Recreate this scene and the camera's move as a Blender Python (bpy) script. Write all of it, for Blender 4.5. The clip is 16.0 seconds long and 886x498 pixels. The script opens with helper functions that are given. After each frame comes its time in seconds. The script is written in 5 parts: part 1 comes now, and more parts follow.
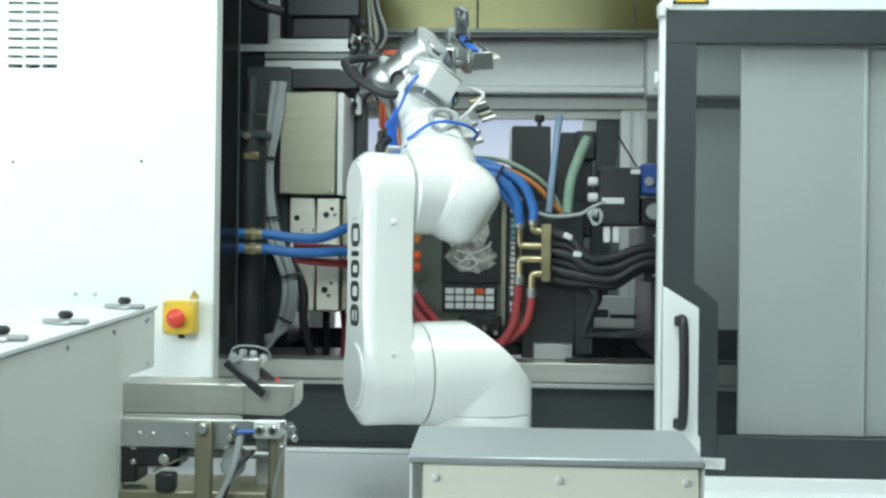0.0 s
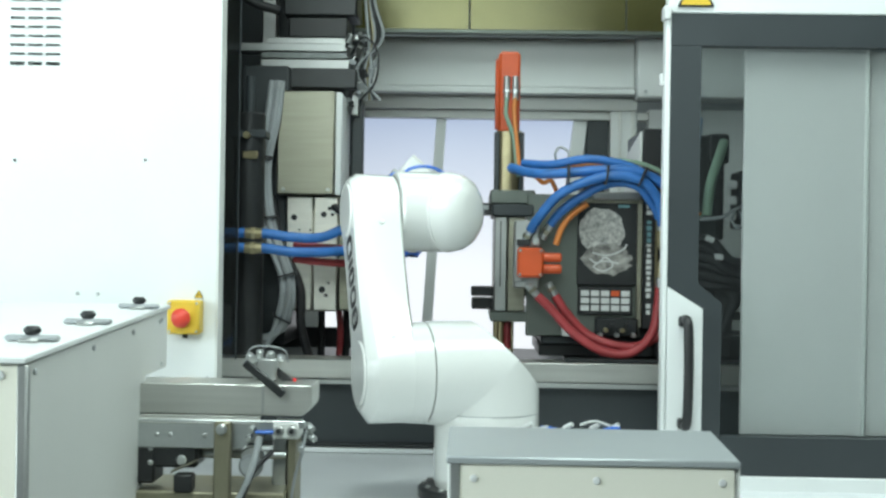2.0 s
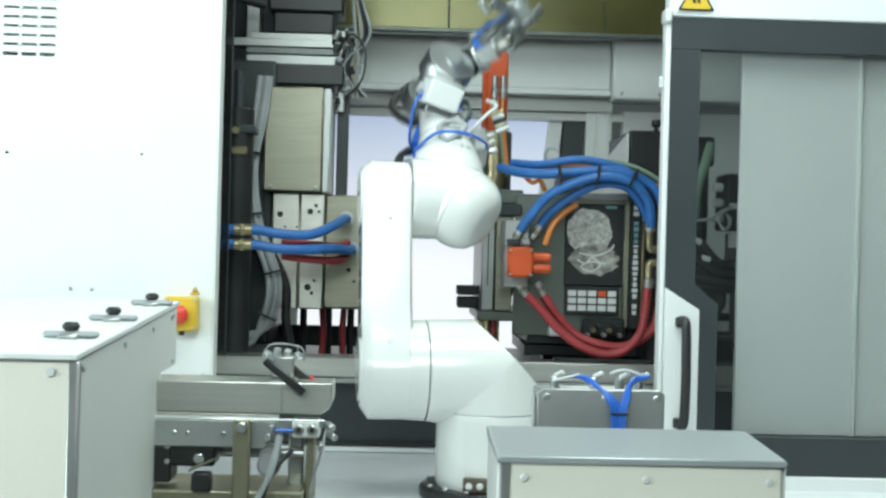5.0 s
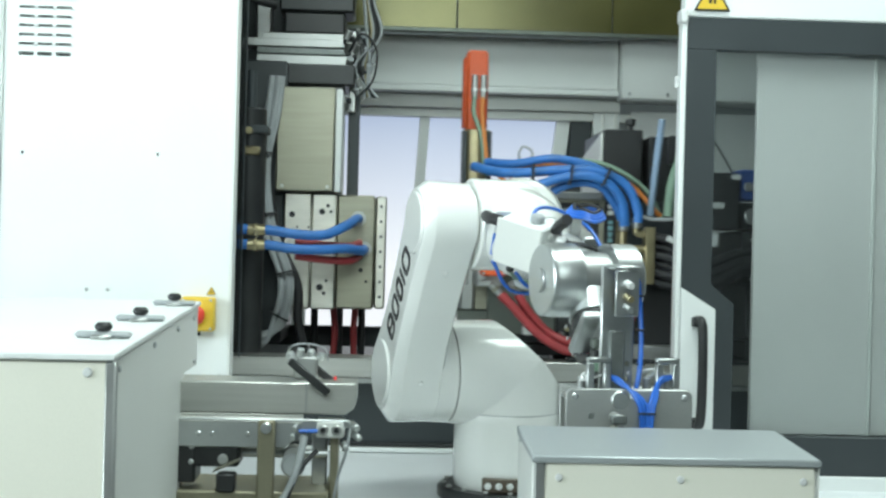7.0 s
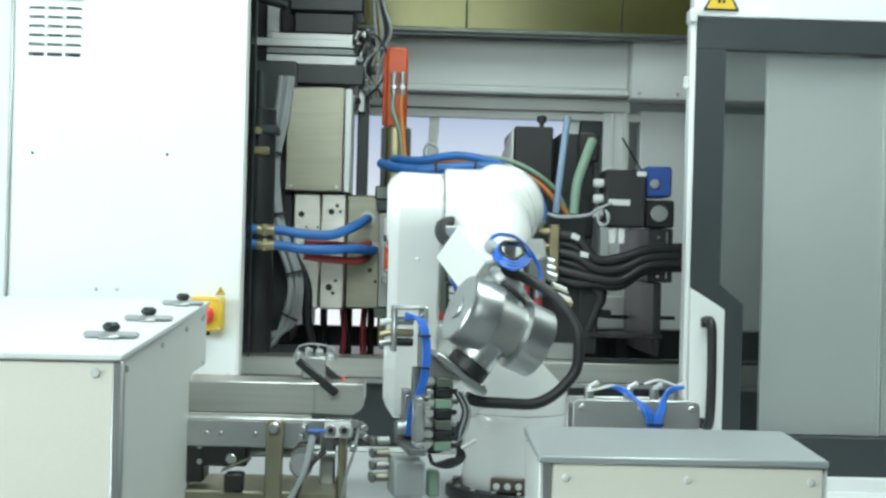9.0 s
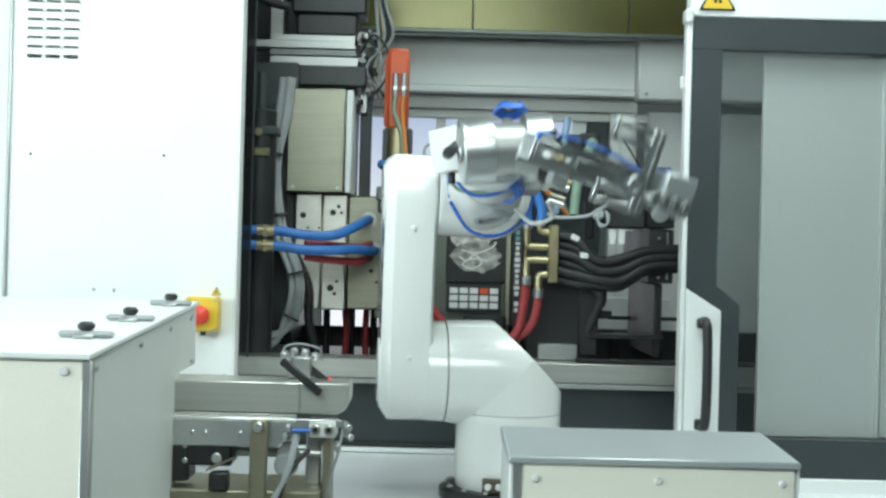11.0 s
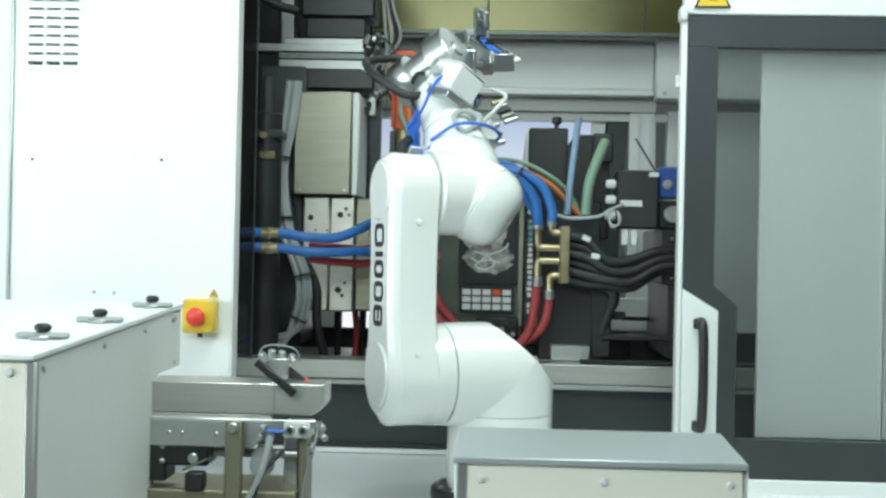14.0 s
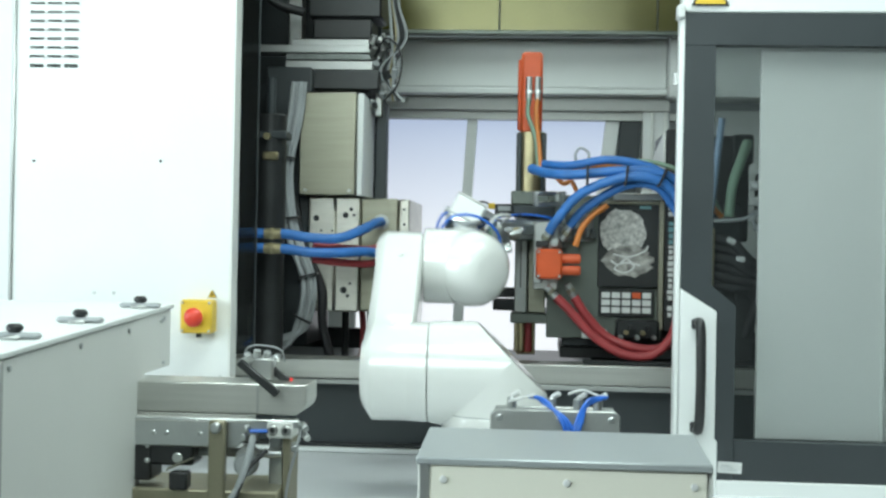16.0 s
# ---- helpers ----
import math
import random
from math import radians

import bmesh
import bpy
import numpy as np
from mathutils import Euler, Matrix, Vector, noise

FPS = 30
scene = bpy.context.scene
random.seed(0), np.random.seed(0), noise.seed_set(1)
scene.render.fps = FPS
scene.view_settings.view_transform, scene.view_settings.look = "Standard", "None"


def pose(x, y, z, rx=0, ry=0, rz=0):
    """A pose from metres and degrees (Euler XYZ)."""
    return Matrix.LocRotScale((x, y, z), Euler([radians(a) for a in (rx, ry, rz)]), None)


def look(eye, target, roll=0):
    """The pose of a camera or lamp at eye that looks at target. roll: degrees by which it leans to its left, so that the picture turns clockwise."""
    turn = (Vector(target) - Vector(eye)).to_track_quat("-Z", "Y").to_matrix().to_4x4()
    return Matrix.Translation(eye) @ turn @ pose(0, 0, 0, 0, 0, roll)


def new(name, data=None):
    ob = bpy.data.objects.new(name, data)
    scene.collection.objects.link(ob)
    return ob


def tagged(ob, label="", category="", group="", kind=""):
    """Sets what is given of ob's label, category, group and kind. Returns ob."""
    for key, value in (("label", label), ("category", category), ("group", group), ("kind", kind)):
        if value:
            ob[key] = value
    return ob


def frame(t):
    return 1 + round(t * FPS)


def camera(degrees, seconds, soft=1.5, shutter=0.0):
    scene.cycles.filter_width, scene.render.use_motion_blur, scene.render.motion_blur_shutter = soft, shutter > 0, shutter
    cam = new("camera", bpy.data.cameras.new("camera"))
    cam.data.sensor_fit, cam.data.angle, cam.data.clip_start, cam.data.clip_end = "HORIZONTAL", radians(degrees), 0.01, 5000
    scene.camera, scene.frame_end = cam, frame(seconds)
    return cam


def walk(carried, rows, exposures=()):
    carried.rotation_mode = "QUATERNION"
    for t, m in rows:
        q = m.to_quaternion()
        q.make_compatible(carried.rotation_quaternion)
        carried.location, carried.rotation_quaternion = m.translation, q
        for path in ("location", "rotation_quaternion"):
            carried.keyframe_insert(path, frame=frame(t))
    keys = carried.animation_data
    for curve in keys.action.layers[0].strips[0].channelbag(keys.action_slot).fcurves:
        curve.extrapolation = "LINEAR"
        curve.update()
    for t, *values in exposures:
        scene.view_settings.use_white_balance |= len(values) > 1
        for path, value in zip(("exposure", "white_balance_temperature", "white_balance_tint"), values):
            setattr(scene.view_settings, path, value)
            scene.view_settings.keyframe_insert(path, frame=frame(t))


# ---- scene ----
cam = camera(38.2, 16.0, soft=2.6, shutter=0.5)
PATH = [
    (0, (0.119, -2.787, 1.563), (0.012, -0.79, 1.564), 0.7),
    (0.5, (0.096, -2.79, 1.564), (0.004, -0.792, 1.565), 0.7),
    (1, (0.072, -2.793, 1.565), (-0.004, -0.795, 1.565), 0.7),
    (1.5, (0.047, -2.794, 1.565), (-0.015, -0.795, 1.565), 0.8),
    (2, (0.02, -2.796, 1.565), (-0.025, -0.796, 1.565), 0.9),
    (2.5, (-0.008, -2.796, 1.565), (-0.034, -0.797, 1.565), 1.0),
    (3, (-0.038, -2.797, 1.564), (-0.044, -0.797, 1.565), 1.1),
    (3.5, (-0.063, -2.796, 1.564), (-0.048, -0.796, 1.564), 1.1),
    (4, (-0.09, -2.795, 1.563), (-0.052, -0.796, 1.563), 1.3),
    (6.5, (-0.187, -2.788, 1.561), (-0.104, -0.789, 1.561), 1.5),
    (7, (-0.194, -2.789, 1.56), (-0.111, -0.79, 1.561), 1.5),
    (7.5, (-0.196, -2.788, 1.56), (-0.112, -0.79, 1.561), 1.5),
    (8, (-0.195, -2.788, 1.561), (-0.112, -0.79, 1.561), 1.5),
    (8.5, (-0.195, -2.788, 1.561), (-0.116, -0.789, 1.561), 1.6),
    (9, (-0.188, -2.79, 1.561), (-0.123, -0.792, 1.561), 1.5),
    (11.5, (-0.087, -2.795, 1.562), (-0.076, -0.795, 1.563), 1.5),
    (12, (-0.06, -2.796, 1.563), (-0.059, -0.796, 1.564), 1.4),
    (12.5, (-0.037, -2.796, 1.563), (-0.056, -0.797, 1.564), 1.4),
    (13, (-0.013, -2.797, 1.563), (-0.062, -0.797, 1.565), 1.3),
    (13.5, (0.012, -2.796, 1.564), (-0.054, -0.797, 1.565), 1.3),
    (14, (0.04, -2.795, 1.563), (-0.042, -0.797, 1.565), 1.2),
    (14.5, (0.066, -2.794, 1.564), (-0.03, -0.796, 1.565), 1.2),
    (15, (0.095, -2.792, 1.564), (-0.018, -0.795, 1.566), 1.2),
    (15.5, (0.119, -2.79, 1.565), (-0.012, -0.794, 1.566), 1.2),
    (16, (0.142, -2.786, 1.565), (-0.008, -0.792, 1.566), 1.1),
]
walk(cam, [(t, look(eye, target, roll)) for t, eye, target, roll in PATH])

# ---- light and world ----
world = bpy.data.worlds.new("world")
scene.world = world
world.use_nodes = True
wn = world.node_tree.nodes
sky = wn.new("ShaderNodeTexSky")
sky.sky_type, sky.sun_disc = "NISHITA", False
sky.sun_elevation, sky.sun_rotation = radians(40), radians(200)
world.node_tree.links.new(sky.outputs[0], wn["Background"].inputs[0])
wn["Background"].inputs[1].default_value = 0.08
scene.view_settings.exposure = 0.0


def area(name, eye, target, sx, sy, watts, colour):
    d = bpy.data.lights.new(name, "AREA")
    d.shape, d.size, d.size_y, d.energy, d.color = "RECTANGLE", sx, sy, watts, colour
    ob = new(name, d)
    ob.matrix_world = look(eye, target)
    return ob


# assumed hall luminaires under the ceiling; the side lamp stands for an unseen window
area("hall_light_front", (-0.8, -3.7, 3.2), (-0.5, -0.4, 1.3), 2.8, 1.4, 84, (0.845, 1.0, 0.97))
area("hall_light_side", (-3.4, -2.2, 2.0), (0.3, 0.0, 1.4), 2.4, 1.6, 102, (0.825, 0.97, 1.0))
area("hall_light_over", (0.45, -0.95, 3.40), (0.0, -0.35, 1.2), 2.4, 0.6, 50, (0.845, 1.0, 0.96))
# unseen fill added under the roof to brighten the rear wall and header
area("added_machine_fill", (0.10, 0.85, 2.66), (0.1, 1.1, 1.9), 1.1, 0.35, 3.9, (0.83, 1.0, 0.95))


# ---- materials ----
def mat(name, colour, rough=0.5, metal=0.0, var=0.06, scale=9.0, bump=0.0, grain=160.0, stretch=(1, 1, 1), coat=0.0, per=0.0):
    m = bpy.data.materials.new(name)
    m.use_nodes = True
    nt = m.node_tree
    b = nt.nodes["Principled BSDF"]
    L = nt.links.new
    co = nt.nodes.new("ShaderNodeTexCoord")
    mp = nt.nodes.new("ShaderNodeMapping")
    mp.inputs["Scale"].default_value = stretch
    L(co.outputs["Object"], mp.inputs[0])
    n1 = nt.nodes.new("ShaderNodeTexNoise")
    n1.inputs["Scale"].default_value, n1.inputs["Detail"].default_value = scale, 5
    n2 = nt.nodes.new("ShaderNodeTexNoise")
    n2.inputs["Scale"].default_value, n2.inputs["Detail"].default_value = grain, 3
    L(mp.outputs[0], n1.inputs[0]), L(mp.outputs[0], n2.inputs[0])
    add = nt.nodes.new("ShaderNodeMath")
    add.operation = "MULTIPLY_ADD"
    L(n2.outputs[0], add.inputs[0])
    add.inputs[1].default_value = 0.35
    L(n1.outputs[0], add.inputs[2])
    ramp = nt.nodes.new("ShaderNodeValToRGB")
    lo = [max(0, c * (1 - var)) for c in colour]
    hi = [min(1, c * (1 + var)) for c in colour]
    ramp.color_ramp.elements[0].position, ramp.color_ramp.elements[0].color = 0.45, (*lo, 1)
    ramp.color_ramp.elements[1].position, ramp.color_ramp.elements[1].color = 0.9, (*hi, 1)
    L(add.outputs[0], ramp.inputs[0])
    out = ramp.outputs[0]
    if per:
        info = nt.nodes.new("ShaderNodeObjectInfo")
        hsv = nt.nodes.new("ShaderNodeHueSaturation")
        mr = nt.nodes.new("ShaderNodeMapRange")
        mr.inputs[3].default_value, mr.inputs[4].default_value = 1 - per, 1 + per
        L(info.outputs["Random"], mr.inputs[0]), L(mr.outputs[0], hsv.inputs["Value"]), L(out, hsv.inputs["Color"])
        out = hsv.outputs[0]
    L(out, b.inputs["Base Color"])
    rr = nt.nodes.new("ShaderNodeMapRange")
    rr.inputs[3].default_value, rr.inputs[4].default_value = max(0.02, rough * 0.8), min(1, rough * 1.2)
    L(n1.outputs[0], rr.inputs[0]), L(rr.outputs[0], b.inputs["Roughness"])
    b.inputs["Metallic"].default_value = metal
    b.inputs["Coat Weight"].default_value = coat
    b.inputs["Coat Roughness"].default_value = 0.15
    if bump:
        bn = nt.nodes.new("ShaderNodeBump")
        bn.inputs["Strength"].default_value, bn.inputs["Distance"].default_value = bump, 0.002
        L(n2.outputs[0], bn.inputs["Height"]), L(bn.outputs[0], b.inputs["Normal"])
    return m


def glow(name, colour, strength):
    m = bpy.data.materials.new(name)
    m.use_nodes = True
    b = m.node_tree.nodes["Principled BSDF"]
    b.inputs["Base Color"].default_value = (*[0.15 * c for c in colour], 1)
    b.inputs["Emission Color"].default_value = (*colour, 1)
    b.inputs["Emission Strength"].default_value = strength
    return m


def glassy(name, colour, rough, alpha):
    """A pane: clear part and glossy part."""
    m = bpy.data.materials.new(name)
    m.use_nodes = True
    nt = m.node_tree
    for n in list(nt.nodes):
        nt.nodes.remove(n)
    o = nt.nodes.new("ShaderNodeOutputMaterial")
    mix = nt.nodes.new("ShaderNodeMixShader")
    tr = nt.nodes.new("ShaderNodeBsdfTransparent")
    gl = nt.nodes.new("ShaderNodeBsdfGlossy")
    tr.inputs[0].default_value = (*colour, 1)
    gl.inputs["Roughness"].default_value = rough
    mix.inputs[0].default_value = alpha
    nt.links.new(tr.outputs[0], mix.inputs[1])
    nt.links.new(gl.outputs[0], mix.inputs[2])
    nt.links.new(mix.outputs[0], o.inputs[0])
    return m


WHITE = mat("white_powder_coat", (0.78, 0.80, 0.79), 0.42, 0, 0.03, 4, 0.08, 420)
BEDWHITE = mat("glossy_bed_coat", (0.84, 0.86, 0.88), 0.24, 0, 0.03, 3, 0.05, 420)
INNERSHEET = mat("pale_inner_sheet", (0.68, 0.67, 0.65), 0.45, 0, 0.06, 1.5, 0.08, 420)
GREYWHITE = mat("grey_white_sheet", (0.74, 0.75, 0.72), 0.45, 0, 0.04, 3, 0.08, 420)
CREAM = mat("cream_sheet", (0.80, 0.78, 0.68), 0.5, 0, 0.04, 3, 0.08, 420)
ROBOT = mat("robot_paint", (0.80, 0.81, 0.785), 0.16, 0, 0.02, 5, 0.02, 300, coat=0.8)
CHARCOAL = mat("charcoal_paint", (0.037, 0.045, 0.049), 0.45, 0, 0.10, 5, 0.06, 400)
BLACK = mat("black_plastic", (0.022, 0.023, 0.024), 0.42, 0, 0.15, 12, 0.05, 300)
BLACKMETAL = mat("black_oxide", (0.035, 0.037, 0.038), 0.38, 0.4, 0.2, 10, 0.05, 250)
STEEL = mat("brushed_steel", (0.36, 0.35, 0.28), 0.42, 1, 0.08, 6, 0.15, 260, (1, 1, 14))
STEELH = mat("brushed_steel_long", (0.56, 0.56, 0.53), 0.38, 1, 0.08, 6, 0.15, 260, (0.6, 14, 14))
ALU = mat("machined_aluminium", (0.58, 0.60, 0.60), 0.34, 1, 0.06, 14, 0.1, 320)
ALUDULL = mat("anodised_aluminium", (0.46, 0.47, 0.46), 0.42, 0.9, 0.08, 8, 0.1, 320)
GREYLID = mat("grey_lid", (0.42, 0.45, 0.46), 0.38, 0.35, 0.06, 4, 0.12, 420)
BRASS = mat("brass", (0.44, 0.38, 0.23), 0.34, 0.9, 0.14, 20, 0.08, 260)
BLUEHOSE = mat("blue_hose", (0.035, 0.165, 0.48), 0.42, 0, 0.14, 26, 0.1, 260)
BLUETUBE = mat("blue_air_tube", (0.03, 0.15, 0.60), 0.3, 0, 0.1, 26)
REDHOSE = mat("red_hose", (0.36, 0.045, 0.05), 0.45, 0, 0.14, 26, 0.1, 260)
ORANGE = mat("orange_plastic", (0.66, 0.10, 0.025), 0.42, 0, 0.1, 14, 0.06, 260)
ORANGECABLE = mat("orange_cable", (0.66, 0.22, 0.05), 0.45, 0, 0.1, 18)
PALEBLUE = mat("pale_blue_hose", (0.26, 0.36, 0.50), 0.4, 0, 0.1, 18)
GREENCABLE = mat("green_cable", (0.24, 0.36, 0.27), 0.45, 0, 0.12, 18)
GREYCABLE = mat("grey_cable", (0.36, 0.38, 0.39), 0.45, 0, 0.1, 18)
RUBBER = mat("black_rubber_hose", (0.02, 0.02, 0.022), 0.5, 0, 0.2, 30, 0.15, 200)
YELLOW = mat("yellow_plastic", (0.74, 0.50, 0.045), 0.42, 0, 0.07, 14, 0.04, 260)
RED = mat("red_button", (0.72, 0.06, 0.035), 0.32, 0, 0.05, 14)
GRIPGREY = mat("dark_anodised_gripper", (0.20, 0.215, 0.21), 0.42, 0.6, 0.2, 30, 0.1, 280)
# the olive's broad light and dark mottling stands in for blurred reflections
OLIVE = mat("olive_sheet_painted_reflections", (0.125, 0.117, 0.042), 0.2, 0.35, 0.45, 1.6, 0.05, 260)
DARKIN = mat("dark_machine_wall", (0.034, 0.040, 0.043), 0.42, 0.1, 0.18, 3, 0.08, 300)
MOULD = mat("mould_steel", (0.70, 0.68, 0.62), 0.40, 1, 0.12, 8, 0.12, 280, (1, 1, 4))
OLIVESTEEL = mat("olive_bronze_steel", (0.30, 0.28, 0.20), 0.45, 0.7, 0.12, 8, 0.1, 280)
GREENGREY = mat("greenish_steel", (0.17, 0.19, 0.17), 0.38, 0.6, 0.15, 7, 0.1, 260)
BLUEPLATE = mat("blue_motor_paint", (0.03, 0.08, 0.30), 0.4, 0, 0.12, 14)
PHOTOGREY = mat("printed_parts_picture", (0.30, 0.29, 0.27), 0.4, 0, 0.75, 38, 0.0, 90)
PHOTOPALE = mat("pale_parts", (0.50, 0.49, 0.46), 0.45, 0, 0.45, 60, 0.0, 120)
LABEL = mat("white_label", (0.66, 0.67, 0.66), 0.5, 0, 0.08, 40)
TEALINK = mat("teal_ink", (0.16, 0.33, 0.36), 0.5, 0, 0.1, 40)
INK = mat("black_ink", (0.012, 0.012, 0.014), 0.4, 0, 0.1, 40)
CONCRETE = mat("hall_floor_coating", (0.22, 0.23, 0.23), 0.42, 0, 0.12, 1.3, 0.1, 60)
HALL = mat("hall_wall_paint", (0.38, 0.40, 0.40), 0.7, 0, 0.05, 0.8, 0.1, 80)
# daylight beyond the panes is painted as emission, white below, bluer towards the top
PANE = glow("frosted_pane_painted_daylight", (0.80, 0.88, 1.0), 0.98)
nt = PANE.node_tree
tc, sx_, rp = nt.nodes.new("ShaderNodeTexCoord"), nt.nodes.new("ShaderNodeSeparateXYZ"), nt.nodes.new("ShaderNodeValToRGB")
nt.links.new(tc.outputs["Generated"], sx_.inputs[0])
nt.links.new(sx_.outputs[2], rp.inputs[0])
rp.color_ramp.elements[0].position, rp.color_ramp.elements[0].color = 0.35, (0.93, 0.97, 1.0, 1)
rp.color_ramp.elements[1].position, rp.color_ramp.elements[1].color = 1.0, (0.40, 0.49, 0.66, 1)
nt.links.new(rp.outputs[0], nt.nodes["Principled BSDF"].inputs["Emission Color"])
LED = glow("red_sensor_light", (1.0, 0.06, 0.05), 0.8)
GLASS = glassy("door_glass", (0.82, 0.85, 0.85), 0.04, 0.10)
ACRYL = glassy("smoked_guard", (0.42, 0.45, 0.45), 0.06, 0.10)


# ---- mesh helpers ----
ORIGIN = {}


def thing(name, at, label, category, group="", kind=""):
    ob = new(name)
    ob.empty_display_size = 0.05
    ob.location = at
    ORIGIN[ob] = Vector(at)
    return tagged(ob, label, category, group, kind)


def part(name, bm, material, parent=None, label="", smooth=True):
    """One mesh object; bm in world coordinates, or in the parent's own space when the parent has no ORIGIN."""
    me = bpy.data.meshes.new(name)
    o = ORIGIN.get(parent, Vector())
    bmesh.ops.translate(bm, verts=bm.verts, vec=-o)
    bm.normal_update()
    bm.to_mesh(me)
    bm.free()
    me.materials.append(material)
    if smooth:
        me.polygons.foreach_set("use_smooth", [True] * len(me.polygons))
        me.set_sharp_from_angle(angle=radians(38))
    ob = new(name, me)
    if parent is not None:
        ob.parent = parent
        ORIGIN[ob] = o
    if label:
        ob["label"] = label
    return ob


def solo(name, bm, material, label, category, group="", kind=""):
    return tagged(part(name, bm, material), label, category, group, kind)


def join(*bms):
    out = bmesh.new()
    for b in bms:
        me = bpy.data.meshes.new("tmp")
        b.to_mesh(me)
        b.free()
        out.from_mesh(me)
        bpy.data.meshes.remove(me)
    return out


def box(x0, x1, y0, y1, z0, z1, bev=0.003, seg=1):
    bm = bmesh.new()
    bmesh.ops.create_cube(bm, size=1)
    bmesh.ops.scale(bm, vec=(x1 - x0, y1 - y0, z1 - z0), verts=bm.verts)
    bmesh.ops.translate(bm, vec=((x0 + x1) / 2, (y0 + y1) / 2, (z0 + z1) / 2), verts=bm.verts)
    if bev:
        bev = min(bev, 0.45 * min(x1 - x0, y1 - y0, z1 - z0))
        bmesh.ops.bevel(bm, geom=bm.edges[:], offset=bev, segments=seg, affect="EDGES", profile=0.5)
    return bm


def turned(bm, at, rx=0, ry=0, rz=0):
    m = Matrix.Translation(at) @ pose(0, 0, 0, rx, ry, rz) @ Matrix.Translation(-Vector(at))
    bmesh.ops.transform(bm, matrix=m, verts=bm.verts)
    return bm


def lathe(p0, p1, profile, seg=24):
    """Rings of (distance along the way from p0 to p1 in 0..1, radius), closed at both ends."""
    p0, p1 = Vector(p0), Vector(p1)
    q = (p1 - p0).to_track_quat("Z", "Y").to_matrix()
    bm = bmesh.new()
    rings = []
    for s, r in profile:
        c = p0.lerp(p1, s)
        rings.append([bm.verts.new(c + q @ Vector((r * math.cos(a), r * math.sin(a), 0))) for a in (2 * math.pi * k / seg for k in range(seg))])
    for a, b in zip(rings, rings[1:]):
        for k in range(seg):
            bm.faces.new((a[k], a[(k + 1) % seg], b[(k + 1) % seg], b[k]))
    bm.faces.new(rings[0][::-1])
    bm.faces.new(rings[-1])
    return bm


def cyl(p0, p1, r, bev=0.0, seg=20):
    n = (Vector(p1) - Vector(p0)).length
    bev = min(bev, 0.4 * n, 0.6 * r)
    if bev <= 0:
        return lathe(p0, p1, [(0, r), (1, r)], seg)
    return lathe(p0, p1, [(0, r - bev), (bev / n, r), (1 - bev / n, r), (1, r - bev)], seg)


def tube(points, r, seg=10, steps=6):
    """A round hose through the points."""
    P = [Vector(p) for p in points]
    P = [2 * P[0] - P[1]] + P + [2 * P[-1] - P[-2]]
    way = []
    for a, b, c, d in zip(P, P[1:], P[2:], P[3:]):
        for k in range(steps):
            s = k / steps
            way.append(0.5 * (2 * b + (c - a) * s + (2 * a - 5 * b + 4 * c - d) * s * s + (3 * b - a - 3 * c + d) * s ** 3))
    way.append(P[-2])
    bm = bmesh.new()
    up, rings = None, []
    for k, c in enumerate(way):
        d = (way[min(k + 1, len(way) - 1)] - way[max(k - 1, 0)]).normalized()
        if up is None:
            up = d.orthogonal().normalized()
        up = (up - d * up.dot(d)).normalized()
        side = d.cross(up)
        rings.append([bm.verts.new(c + r * (math.cos(a) * up + math.sin(a) * side)) for a in (2 * math.pi * j / seg for j in range(seg))])
    for a, b in zip(rings, rings[1:]):
        for k in range(seg):
            bm.faces.new((a[k], a[(k + 1) % seg], b[(k + 1) % seg], b[k]))
    bm.faces.new(rings[0][::-1])
    bm.faces.new(rings[-1])
    return bm


def loft(rings):
    bm = bmesh.new()
    R = [[bm.verts.new(p) for p in ring] for ring in rings]
    n = len(R[0])
    for a, b in zip(R, R[1:]):
        for k in range(n):
            bm.faces.new((a[k], a[(k + 1) % n], b[(k + 1) % n], b[k]))
    bm.faces.new(R[0][::-1])
    bm.faces.new(R[-1])
    bmesh.ops.recalc_face_normals(bm, faces=bm.faces)
    return bm


def slab(outline, y0, y1, bev=0.003):
    """A sheet cut to an outline of (x, z), from y0 to y1."""
    bm = bmesh.new()
    a = [bm.verts.new((x, y0, z)) for x, z in outline]
    b = [bm.verts.new((x, y1, z)) for x, z in outline]
    n = len(a)
    bm.faces.new(a)
    bm.faces.new(b[::-1])
    for k in range(n):
        bm.faces.new((a[k], b[k], b[(k + 1) % n], a[(k + 1) % n]))
    bmesh.ops.recalc_face_normals(bm, faces=bm.faces)
    if bev:
        bmesh.ops.bevel(bm, geom=bm.edges[:], offset=bev, segments=1, affect="EDGES", profile=0.5)
    return bm


def rounded(pts, radius=0.0, n=4):
    """The outline with its corners rounded."""
    out = []
    P = [Vector(p) for p in pts]
    for a, b, c in zip(P[-1:] + P, P, P[1:] + P[:1]):
        u, v = (a - b).normalized(), (c - b).normalized()
        for k in range(n + 1):
            s = k / n
            out.append(tuple(b + u * radius * (1 - s) ** 2 + v * radius * s ** 2))
    return out


def screws(parent, pts, r=0.005, axis=(0, -1, 0), material=None, name="screw"):
    for p in pts:
        p = Vector(p)
        part(name, cyl(p, p + Vector(axis) * 0.004, r, 0.0015, 10), material or ALU, parent)

